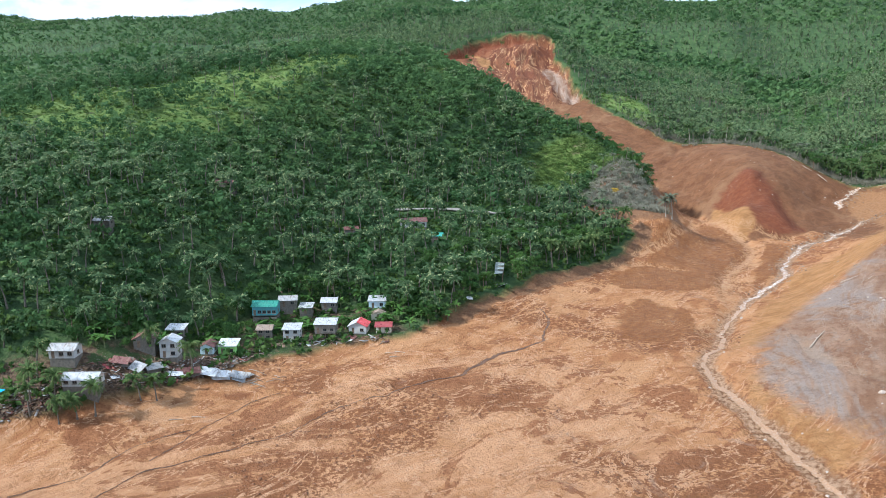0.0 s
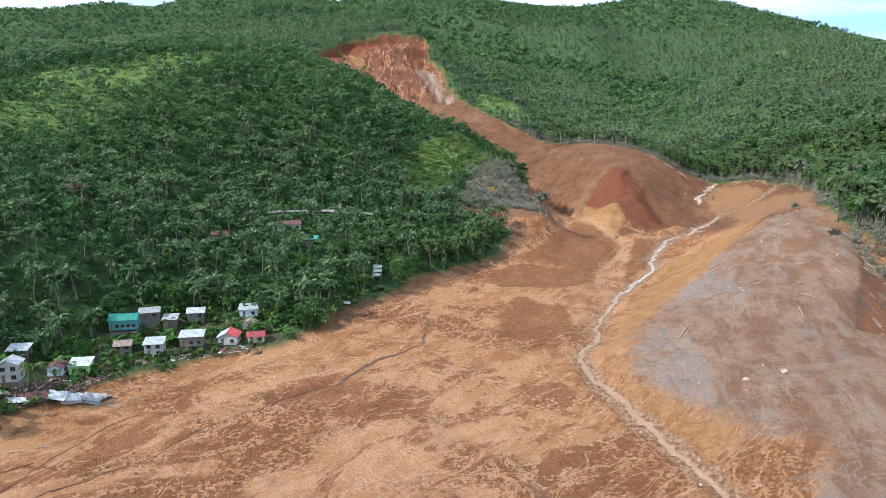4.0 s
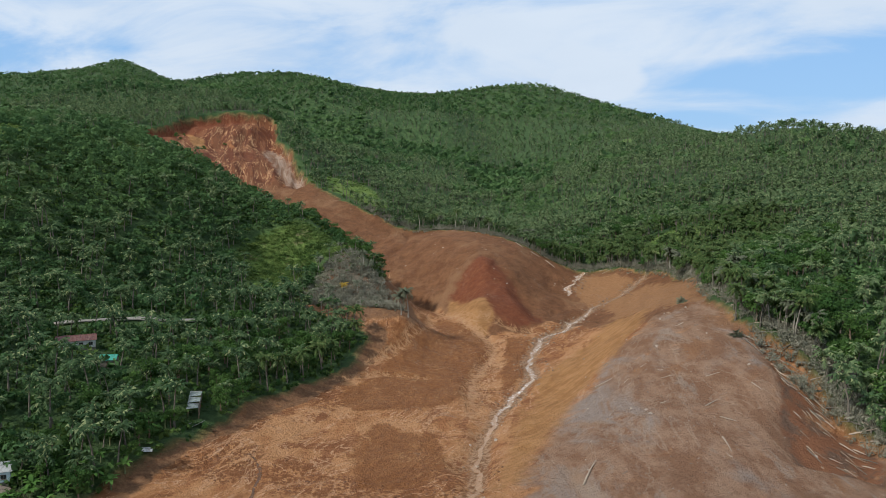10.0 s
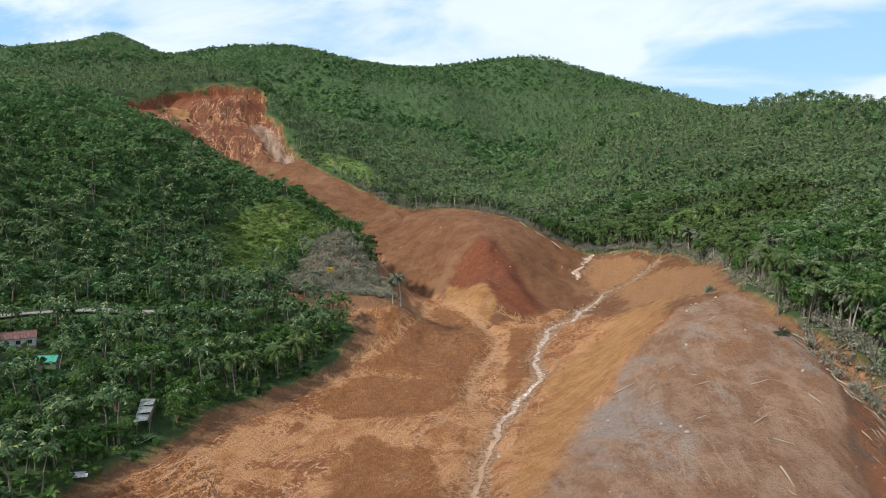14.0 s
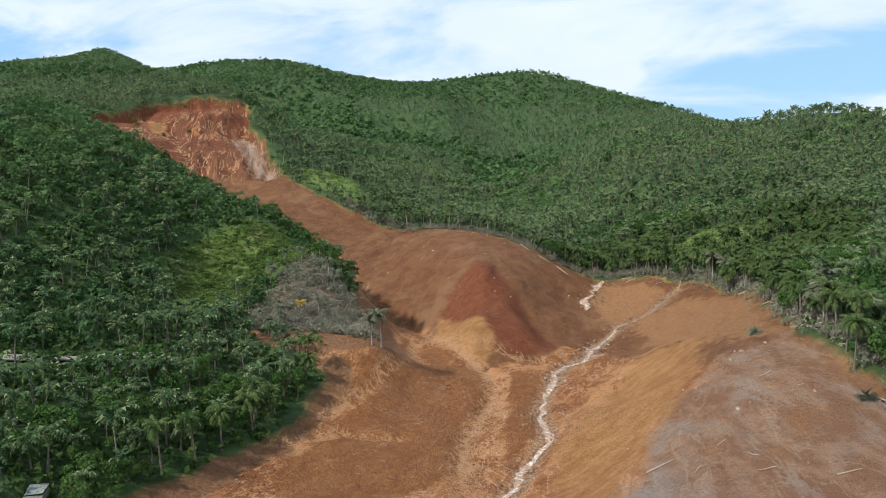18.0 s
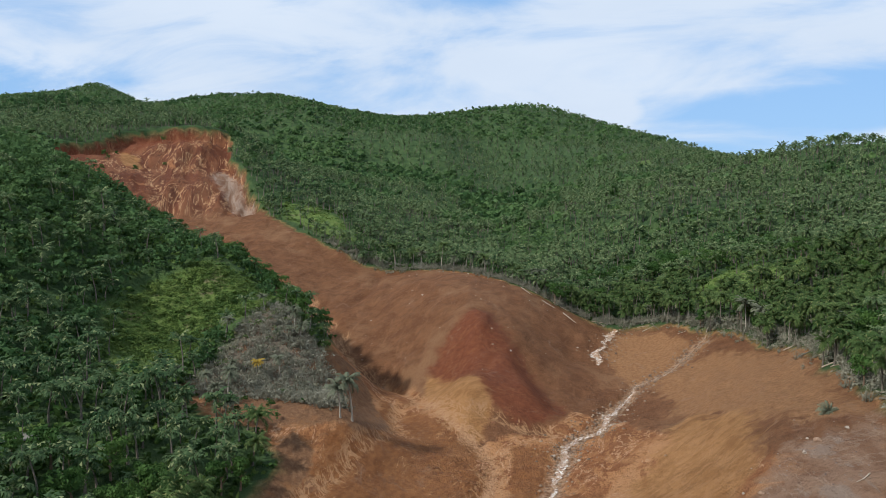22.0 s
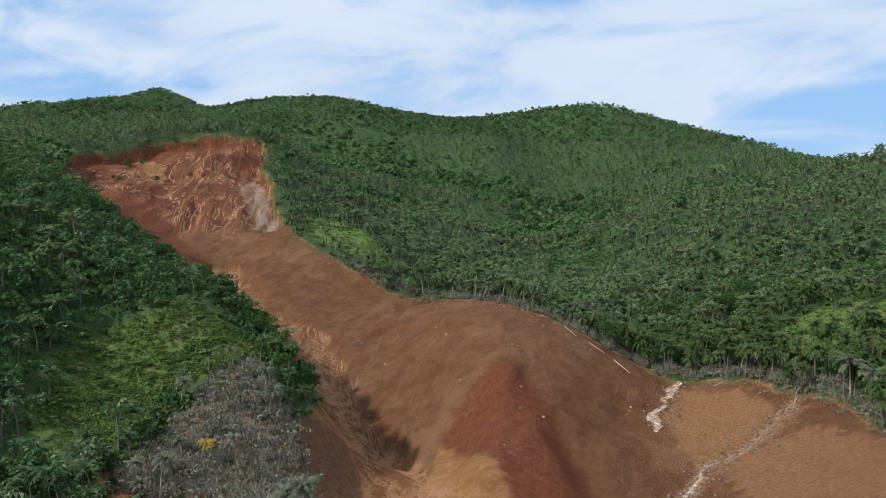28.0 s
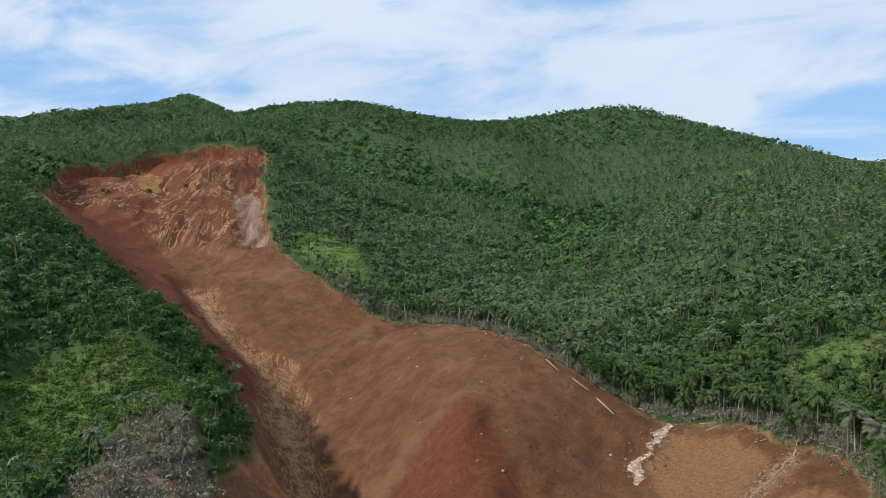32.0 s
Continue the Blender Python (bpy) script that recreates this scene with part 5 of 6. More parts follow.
# --- banana plants with broad arching leaves
def banana_form(seed):
    r = np.random.RandomState(seed)
    co, quad = [], []
    for i in range(8):
        a, size, rise = 2.4 * i + r.uniform(-0.3, 0.3), r.uniform(1.6, 2.4), r.uniform(0.5, 1.3)
        out, aside, p = np.array([math.cos(a), math.sin(a), 0]), np.array([-math.sin(a), math.cos(a), 0]), np.array([0, 0, 1.7])
        for j in range(5):
            e = rise - 0.42 * j
            w = 0.36 * math.sin(math.pi * (0.12 + 0.80 * j / 4))
            co += [p - aside * w, p - np.array([0, 0, 0.08]), p + aside * w]
            if j:
                n = len(co)
                quad += [(n - 6, n - 5, n - 2, n - 3), (n - 5, n - 4, n - 1, n - 2)]
            p = p + (out * math.cos(e) + np.array([0, 0, math.sin(e)])) * size / 4
    return np.array(co), np.array(quad)


BANANA_LEAF = leaf_material("banana_leaf", (0.050, 0.120, 0.026), (0.125, 0.215, 0.050), gloss=0.45)
STEM = plain("banana_stem", (0.10, 0.13, 0.05), (0.19, 0.19, 0.09), 2.0)
BANANAS = []
for seed in (3, 4, 5):
    co, quad = banana_form(seed)
    tco, tquad = tube([(0, 0, 0), (0.03, 0, 0.9), (0, 0.02, 1.8)], [0.16, 0.13, 0.08], 6)
    BANANAS.append((mesh_from("stem", tco, tquad, STEM, True), mesh_from("leaves", co, quad, BANANA_LEAF)))


def banana(x, y, scale, turn):
    e = new("banana_plant")
    e.matrix_world = pose(x, y, height(x, y) - 0.1, 0, 0, turn) @ Matrix.Diagonal((scale, scale, scale, 1))
    tagged(e, "banana plant with broad torn leaves by the houses", "banana plant", "banana plants")
    stem, leaves = BANANAS[int(abs(x * 3 + y * 5)) % 3]
    new("stem", stem).parent = e
    new("leaves", leaves).parent = e

# ---------------------------------------------------------------- village
def wall(length, tall, thick, openings):
    """A wall from x = 0 to length with holes (x0, x1, z0, z1) through it."""
    bm = bmesh.new()
    xs = sorted({0.0, length, *[v for o in openings for v in o[:2]]})
    zs = sorted({0.0, tall, *[v for o in openings for v in o[2:]]})
    for xa, xb in zip(xs, xs[1:]):
        for za, zb in zip(zs, zs[1:]):
            mx, mz = (xa + xb) / 2, (za + zb) / 2
            if any(o[0] < mx < o[1] and o[2] < mz < o[3] for o in openings):
                continue
            m = Matrix.Translation((mx, 0, mz)) @ Matrix.Diagonal((xb - xa, thick, zb - za, 1))
            bmesh.ops.create_cube(bm, size=1, matrix=m)
    bmesh.ops.remove_doubles(bm, verts=bm.verts, dist=0.001)
    return bm


def corrugated(width, length, thick=0.05, wave=0.035):
    """A sheet from x = 0 to width, y = 0 to length, rippled across x."""
    n = max(8, int(width / 0.16))
    bm = bmesh.new()
    rows = []
    for z in (0, thick):
        rows.append([[bm.verts.new((width * i / n, y, z + wave * (i % 2))) for i in range(n + 1)] for y in (0, length)])
    lower, upper = rows
    for i in range(n):
        bm.faces.new((upper[0][i], upper[0][i + 1], upper[1][i + 1], upper[1][i]))
        bm.faces.new((lower[0][i + 1], lower[0][i], lower[1][i], lower[1][i + 1]))
        for j in (0, 1):
            bm.faces.new((lower[j][i], lower[j][i + 1], upper[j][i + 1], upper[j][i]))
    for i in (0, n):
        bm.faces.new((lower[0][i], lower[1][i], upper[1][i], upper[0][i]))
    return bm


def gable(width, rise, thick):
    bm = bmesh.new()
    a = [bm.verts.new(v) for v in ((0, -thick / 2, 0), (width, -thick / 2, 0), (width / 2, -thick / 2, rise))]
    b = [bm.verts.new(v) for v in ((0, thick / 2, 0), (width, thick / 2, 0), (width / 2, thick / 2, rise))]
    bm.faces.new(a)
    bm.faces.new(b[::-1])
    for i in range(3):
        bm.faces.new((a[i], b[i], b[(i + 1) % 3], a[(i + 1) % 3]))
    return bm


def window(parent, m, w, h, label=""):
    """A frame proud of the wall, with a dark pane and a sill."""
    bm = bmesh.new()
    for sx, sz, x, z in ((w + 0.16, 0.08, 0, -h / 2 - 0.04), (w + 0.16, 0.08, 0, h / 2 + 0.04), (0.08, h, -w / 2 - 0.04, 0), (0.08, h, w / 2 + 0.04, 0),
                         (0.05, h, 0, 0)):
        bmesh.ops.create_cube(bm, size=1, matrix=Matrix.Translation((x, 0, z)) @ Matrix.Diagonal((sx, 0.2, sz, 1)))
    frame_ob = part("window", bm, WALL_WOOD, parent, label, m)
    part("pane", box(w, 0.03, h, 0, 0, -h / 2), GLASS, frame_ob)
    part("sill", box(w + 0.3, 0.3, 0.06, 0, -0.08, -h / 2 - 0.16), WALL_WOOD, frame_ob)


def house(x, y, turn, w, d, tall, roof, roof_mats, wall_mat, label, windows=2, storeys=1, stilts=0.0, pitch=0.32, door=True):
    """A house whose front looks to local -y. roof: along (ridge along the front), front (gable to the front) or shed."""
    w, d = w - 0.9, d * 0.82
    tall = tall * 0.84
    zs = [height(x + math.cos(radians(turn)) * a - math.sin(radians(turn)) * b, y + math.sin(radians(turn)) * a + math.cos(radians(turn)) * b)
          for a in (-w / 2, w / 2) for b in (-d / 2, d / 2)]
    e = thing("house", (x, y, max(zs) - 0.1), label, "house", "village houses", turn)
    drop = max(zs) - min(zs) + 0.6
    part("foundation", box(w - 0.1, d - 0.1, drop, 0, 0, -drop + 0.02), WALL_WOOD, e)
    base = stilts
    if stilts:
        for a in (-w / 2 + 0.2, 0, w / 2 - 0.2):
            for b in (-d / 2 + 0.2, d / 2 - 0.2):
                part("post", box(0.2, 0.2, stilts, a, b, 0), BROWN_WOOD, e)
        part("floor", box(w, d, 0.15, 0, 0, stilts - 0.15), BROWN_WOOD, e)
    hole = []
    for s in range(storeys):
        z0 = s * tall / storeys
        for i in range(windows):
            c = w * (i + 0.5) / windows
            if door and s == 0 and i == 0:
                hole.append((c - 0.4, c + 0.4, 0.02, 1.85))
            else:
                hole.append((c - 0.5, c + 0.5, z0 + 0.75, z0 + 1.6))
    part("wall", wall(w, tall, 0.14, hole), wall_mat, e, "", pose(-w / 2, -d / 2, base))
    part("wall", wall(w, tall, 0.14, []), wall_mat, e, "", pose(-w / 2, d / 2, base))
    side_hole = [(d / 2 - 0.4, d / 2 + 0.4, z0 + 0.75, z0 + 1.5) for z0 in [s * tall / storeys for s in range(storeys)]]
    for a in (-w / 2 + 0.07, w / 2 - 0.07):
        part("wall", wall(d - 0.15, tall, 0.14, side_hole), wall_mat, e, "", pose(a, -d / 2 + 0.075, base, 0, 0, 90))
        for o in side_hole:
            window(e, pose(a, 0, base + (o[2] + o[3]) / 2, 0, 0, 90 if a > 0 else -90), 0.8, 0.75)
    for i, o in enumerate(hole):
        cx, cz = (o[0] + o[1]) / 2 - w / 2, (o[2] + o[3]) / 2
        if o[2] < 0.1:
            leaf = part("door", box(0.78, 0.06, 1.8, 0, 0, 0), BROWN_WOOD, e, "plain wooden door", pose(cx, -d / 2, base + 0.03))
            part("handle", box(0.04, 0.1, 0.14, 0.32, -0.05, 0.95), PALE_WOOD, leaf)
        else:
            window(e, pose(cx, -d / 2, base + cz), min(1.0, o[1] - o[0]), o[3] - o[2])
    top, over = base + tall, 0.42
    if roof == "shed":
        slope = math.degrees(math.atan(pitch * 0.5))
        part("roof", corrugated(w + 2 * over, (d + 2 * over) / math.cos(radians(slope))), roof_mats[0], e, "",
             pose(-w / 2 - over, -d / 2 - over, top - over * pitch * 0.5 + 0.05, slope))
        for a in (-w / 2 + 0.07, w / 2 - 0.07):
            bm = bmesh.new()
            r = d * pitch * 0.5
            v = [bm.verts.new(p) for p in ((-0.07, -d / 2, 0), (-0.07, d / 2, 0), (-0.07, d / 2, r), (0.07, -d / 2, 0), (0.07, d / 2, 0), (0.07, d / 2, r))]
            for f in ((0, 1, 2), (5, 4, 3), (0, 3, 4, 1), (1, 4, 5, 2), (2, 5, 3, 0)):
                bm.faces.new([v[i] for i in f])
            part("gable_wall", bm, wall_mat, e, "", pose(a, 0, top))
        part("wall", wall(w, d * pitch * 0.5, 0.14, []), wall_mat, e, "", pose(-w / 2, d / 2 - 0.01, top))
    else:
        span, run = (d, w) if roof == "along" else (w, d)
        spin = 0 if roof == "along" else 90
        rise = span / 2 * pitch * 1.5
        slope = math.degrees(math.atan2(rise, span / 2))
        slant = (span / 2 + over) / math.cos(radians(slope))
        for sign, mat in ((0, roof_mats[0]), (180, roof_mats[-1])):
            part("roof", corrugated(run + 2 * over, slant), mat, e, "",
                 pose(0, 0, top, 0, 0, spin + sign) @ pose(-run / 2 - over, -span / 2 - over, -over * rise / (span / 2) + 0.06, slope))
        for a in (-run / 2 + 0.07, run / 2 - 0.07):
            part("gable_wall", gable(span - 0.02, rise, 0.13), wall_mat, e, "", pose(0, 0, top, 0, 0, spin) @ pose(a, -span / 2 + 0.01, 0, 0, 0, 90))
        part("ridge_cap", box(run + 2 * over, 0.35, 0.08, 0, 0, 0), roof_mats[0], e, "", pose(0, 0, top + rise + 0.04, 0, 0, spin))
    return e


B = (-0.50, 0.86)


def lot(x, y, d):
    """The middle of a house whose front edge is at x, y."""
    return x + B[0] * d / 2, y + B[1] * d / 2


house(*lot(-128.2, 207.3, 6), 30, 8.6, 6, 3.6, "along", (ROOF_GREEN, ROOF_GREEN), WALL_TEAL, "long teal house with a green metal roof", 5, 1, 0.6)
house(*lot(-127, 216.6, 5), 38, 6.4, 5, 2.6, "along", (ROOF_GREY, ROOF_GREY), WALL_WOOD, "board house with a rusty grey metal roof", 2)
house(*lot(-121, 218.6, 4.5), 30, 4.8, 4.5, 2.5, "shed", (ROOF_WHITE,), WALL_WOOD, "small board house with a white lean-to roof", 1)
house(*lot(-116.7, 225.3, 5), 30, 5.8, 5, 2.6, "along", (ROOF_WHITE, ROOF_RED), WALL_WOOD, "house with one red and one white roof slope", 2)
house(*lot(-102.2, 232.5, 5), 30, 6.4, 5, 2.8, "shed", (ROOF_WHITE,), WALL_BLUE, "pale blue house with a white lean-to roof", 2)
house(*lot(-98.4, 227.6, 3.6), 32, 5.2, 3.6, 2.0, "front", (ROOF_BROWN, ROOF_BROWN), WALL_CREAM, "little cream house with a brown gabled roof", 1)
house(*lot(-98.2, 216.9, 6), 24, 6.4, 6, 2.8, "front", (ROOF_BRIGHT_RED, ROOF_WHITE), WALL_WHITE, "white house with a red and white gabled roof", 2)
house(*lot(-91.4, 220.8, 4.5), 32, 5.6, 4.5, 2.3, "along", (ROOF_RED, ROOF_RED), WALL_CREAM, "cream house with a dark red roof", 2)
house(*lot(-105.3, 209.6, 5), 29, 7.2, 5, 3.4, "shed", (ROOF_WHITE,), WALL_WOOD, "tall grey board house on posts, white roof", 3, 1, 1.6)
house(*lot(-111.6, 201.4, 5), 31, 5.8, 5, 4.4, "shed", (ROOF_WHITE,), WALL_WHITE, "two-storey white house with a weathered white roof", 2, 2)
house(*lot(-118.3, 197.0, 4.6), 30, 5.2, 4.6, 4.2, "along", (ROOF_BROWN, ROOF_GREY), WALL_WOOD, "two-storey board house with a brown metal roof", 2, 2)
house(*lot(-116.9, 180.9, 5), 30, 5.8, 5, 3.0, "shed", (ROOF_WHITE,), WALL_GREEN, "lime green house with a white roof", 2)
house(*lot(-120, 176.4, 5), 30, 4.4, 5, 2.6, "front", (ROOF_MAROON, ROOF_MAROON), WALL_BLUE, "small white-blue house with a maroon gable", 1)
house(*lot(-133, 176.6, 4.5), 30, 5.7, 4.5, 2.6, "shed", (ROOF_WHITE,), WALL_WOOD, "hut with a bright white metal roof", 2)
house(*lot(-121, 164.6, 5), 34, 5.4, 5, 5.0, "front", (ROOF_WHITE, ROOF_GREY), WALL_WHITE, "two-storey grey-white house among wreckage", 2, 2)
house(*lot(-126, 160.8, 5), 40, 6.2, 5, 2.8, "front", (ROOF_MAROON, ROOF_MAROON), WALL_WOOD, "grey house with a rusty maroon gabled roof", 2)
house(*lot(-132, 142.2, 5), 30, 7.2, 5, 2.6, "along", (ROOF_GREY, ROOF_GREY), WALL_WHITE, "low house with a plain grey roof", 3)
house(*lot(-122, 139.8, 5), 30, 9.2, 5, 2.1, "along", (ROOF_WHITE, ROOF_WHITE), WALL_WHITE, "long low building with a battered white roof", 4, door=False)
house(-128, 294, 36, 11.5, 6, 2.8, "along", (ROOF_MAROON, ROOF_MAROON), WALL_WHITE, "white farmhouse with a rusty roof among palms", 4)
house(-112, 287, 20, 5.0, 5.0, 2.4, "along", (ROOF_GREEN, ROOF_GREEN), WALL_WOOD, "hut with a faded green roof under palms", 1)
house(-180, 190, 30, 6.0, 4.5, 2.4, "along", (ROOF_GREY, ROOF_GREY), WALL_WOOD, "grey-roofed hut on the wooded hill", 1)
house(-187, 249, 20, 8.5, 4.5, 2.4, "along", (ROOF_MAROON, ROOF_MAROON), WALL_WOOD, "brown-roofed hut on the wooded hill", 2)
house(-140, 268, 50, 6.0, 4.0, 2.2, "along", (ROOF_MAROON, ROOF_GREY), WALL_WOOD, "rusty-roofed hut hidden in the trees", 1)


def stepped_shed(x, y, turn, steps, run, width, drop):
    """An open shed on posts whose roof sheets step down the bank."""
    e = thing("shed", (x, y, height(x, y)), "long open shed with grey roof sheets stepping downhill", "shed", "", turn)
    for i in range(steps):
        z = 2.4 - drop * i
        part("roof_sheet", corrugated(run * 1.12, width), ROOF_SHED, e, "", pose(run * i, -width / 2, z, 4 if i % 2 else -3, 5))
        for side_y in (-width / 2 + 0.2, width / 2 - 0.2):
            part("post", box(0.14, 0.14, 3.6, run * i + 0.3, side_y, z - 3.6), BROWN_WOOD, e)
        part("beam", box(0.12, width, 0.14, run * i + 0.3, 0, z - 0.16), BROWN_WOOD, e)
    part("wall", box(run * steps, 0.1, 1.2, run * steps / 2, width / 2 - 0.1, 2.2 - drop * steps), WALL_WOOD, e)
    return e


stepped_shed(-83.5, 285, -66, 6, 1.9, 3.2, 0.30)


# --- wreckage along the mud's edge



def loose_sheet(x, y, w, l, tilt, turn, material, label):
    ob = part("roof_sheet", corrugated(w, l), material, None)
    ob.matrix_world = pose(x, y, height(x, y) + 0.35 + abs(math.sin(radians(tilt))) * 0.3, tilt, tilt * 0.4, turn)
    return tagged(ob, label, "roof sheet", "wreckage")


def collapsed_hut(x, y, turn, tilt, roof_mat, wall_mat, label):
    """A small hut that has keeled over: walls askew under its own roof."""
    e = thing("wrecked_hut", (x, y, height(x, y) - 0.2), label, "wrecked house", "wreckage huts", turn)
    part("wall", wall(4.0, 1.9, 0.12, [(1.4, 2.2, 0.7, 1.4)]), wall_mat, e, "", pose(-2.0, -1.3, 0, -tilt))
    part("wall", wall(4.0, 1.6, 0.12, []), wall_mat, e, "", pose(-2.0, 1.3, 0, -tilt * 0.7))
    part("wall", wall(2.5, 1.7, 0.12, []), wall_mat, e, "", pose(-1.9, -1.25, 0, 0, tilt * 0.6, 90))
    part("roof", corrugated(4.6, 2.2), roof_mat, e, "", pose(-2.3, -2.0, 1.35, 22 + tilt * 0.4, 6))
    part("roof", corrugated(4.4, 2.0), roof_mat, e, "", pose(-2.1, 2.2, 0.75, 205 - tilt * 0.4, -4) @ pose(0, 0, 0, 180, 0, 0) @ pose(0, -2.0, 0))
    for i in range(4):
        part("rafter", box(3.6, 0.1, 0.12, 0, 0, 0), BROWN_WOOD, e, "", pose(-0.5 + 0.6 * i, -0.8 + 0.5 * i, 0.9 + 0.2 * i, 0, 20 - 14 * i, 30 + 40 * i))
    return e


for x, y, turn, tilt, roof_mat, wall_mat, label in (
        (-109.5, 171.5, 40, 24, ROOF_WHITE, WALL_WHITE, "white hut keeled over in the wreckage"),
        (-105.5, 175.0, 15, 30, ROOF_GREY, WALL_WHITE, "white hut crushed against the mud"),
        (-114.0, 166.0, 60, 22, ROOF_MAROON, WALL_WOOD, "board hut collapsed under a rusty roof"),
        (-124.0, 153.5, 25, 26, ROOF_MAROON, WALL_WOOD, "dark board hut collapsed in rubble"),
        (-119.5, 158.5, 80, 20, ROOF_GREY, WALL_WOOD, "grey hut leaning over in rubble")):
    collapsed_hut(x, y, turn, tilt, roof_mat, wall_mat, label)
loose = random.Random(11)
for x, y, w, l, tilt, turn, mat, label in (
        (-113, 167, 5, 3.2, 18, 20, ROOF_WHITE, "white roof torn off and dropped on mud"),
        (-109, 170, 3.4, 3.0, 32, 50, ROOF_WHITE, "white roof torn off and dropped on mud"),
        (-106.5, 172.5, 3.6, 2.4, 25, 15, ROOF_WHITE, "white wall panel lying on wreckage"),
        (-104.5, 175, 3.2, 2.6, -15, 60, ROOF_GREY, "grey roof panel lying on wreckage"),
        (-115, 163, 4.2, 2.4, 24, 75, ROOF_MAROON, "maroon roof panel lying on wreckage"),
        (-116, 160, 4.5, 2.0, 15, 40, ROOF_WHITE, "white roof panel lying on wreckage"),
        (-122, 153, 4.0, 3.0, 26, 10, ROOF_GREY, "grey roof panel fallen over rubble"),
        (-121, 148, 3.4, 2.6, 20, 80, ROOF_WHITE, "white roof panel fallen over rubble"),
        (-126, 134, 3.6, 2.2, -18, 30, ROOF_WHITE, "white roof panel beside the palms"),
        (-124, 149, 3.0, 2.2, 30, 100, ROOF_RED, "red roof panel fallen over rubble"),
        (-82, 254, 3.4, 2.0, 12, 30, ROOF_WHITE, "white sheet at the foot of the bank"),
        (-77.5, 271, 4.4, 3.0, -28, 60, ROOF_GREY, "grey roof sheet slipped down the bank"),
        (-79.5, 268.5, 4.0, 2.6, -24, 62, ROOF_GREY, "dull grey roof sheet slipped down the bank"),
        (-100, 212.5, 3.2, 2.2, 14, 10, ROOF_MAROON, "maroon lean-to sheet between the houses"),
        (-108, 205.5, 2.6, 2.0, 16, 40, ROOF_MAROON, "maroon lean-to sheet between the houses"),
        (-140, 130, 3.4, 3.0, 12, 20, TARP_BLUE, "bright blue tarpaulin over wreckage")):
    loose_sheet(x, y, w, l, tilt, turn, mat, label)


def plank_mesh(length, width, thick):
    bm = box(length, width, thick, 0, 0, 0, 0.015)
    me = bpy.data.meshes.new("plank")
    bm.to_mesh(me)
    bm.free()
    return me


PLANKS = []
for mat in (BROWN_WOOD, BROWN_WOOD, WALL_WOOD, WALL_WHITE, ROOF_MAROON):
    for length, width, thick in ((3.2, 0.28, 0.1), (2.2, 0.5, 0.08), (4.6, 0.18, 0.16), (1.4, 1.0, 0.06)):
        me = plank_mesh(length, width, thick)
        me.materials.append(mat)
        PLANKS.append(me)
VILLAGE_EDGE = [(-88, 219), (-97, 212), (-106, 203), (-112, 196), (-112, 184), (-112, 174), (-114, 164), (-118, 152), (-124, 138), (-134, 126)]
for i in range(230):
    k = loose.randrange(len(VILLAGE_EDGE) - 1) if i % 3 else loose.randrange(4, len(VILLAGE_EDGE) - 1)
    (ax, ay), (bx_, by_) = VILLAGE_EDGE[k], VILLAGE_EDGE[k + 1]
    w = loose.random()
    back = loose.uniform(-1.5, 10 if k > 4 else 4)
    x, y = ax + (bx_ - ax) * w + B[0] * back, ay + (by_ - ay) * w + B[1] * back * 0.4
    ob = new("plank", loose.choice(PLANKS))
    ob.matrix_world = pose(x, y, height(x, y) + 0.12, loose.uniform(-20, 20), loose.uniform(-22, 22), loose.uniform(0, 360))
    tagged(ob, "broken board in the wreckage by the mud", "plank", "wreckage boards")
for x, y, s, turn in ((-128, 131, 0.8, 0), (-131, 133, 0.9, 80), (-126, 136, 0.85, 160), (-121, 133.5, 0.8, 30), (-118.5, 136.5, 0.8, 100), (-116, 139.5, 0.85, 200),
                      (-113.5, 150, 0.75, 10), (-111.5, 153, 0.75, 240), (-113, 166, 0.95, 300), (-125, 163, 0.9, 20), (-134, 137, 0.9, 60)):
    palm(x, y, GREEN_PALMS, "coconut palm standing in the mud by wreckage", "village palms", s, 4, turn)
for x, y, s in ((-117.5, 201, 0.45), (-124, 213, 0.45), (-113.5, 219, 0.42), (-108, 221, 0.42), (-107, 230, 0.5), (-94, 236, 0.6), (-125, 190, 0.75),
                (-130, 188, 0.8), (-137, 204, 0.8), (-137, 214, 0.8), (-106, 241, 0.7), (-122, 234, 0.8), (-141, 168, 0.8), (-142, 152, 0.8),
                (-127, 204.5, 0.34), (-124.2, 206, 0.3), (-130, 203, 0.36), (-121.5, 207.5, 0.3), (-131, 168, 0.4), (-134, 164, 0.45), (-136, 158, 0.4), (-137, 150, 0.5), (-129, 158, 0.3), (-114, 199, 0.3), (-102, 207.5, 0.22), (-127, 171, 0.4), (-99, 214.5, 0.28), (-112.5, 213, 0.4), (-134, 222, 0.8), (-127, 228, 0.8), (-114, 236, 0.7)):
    tree(x, y, s, x * 7, "leafy tree between the village houses")


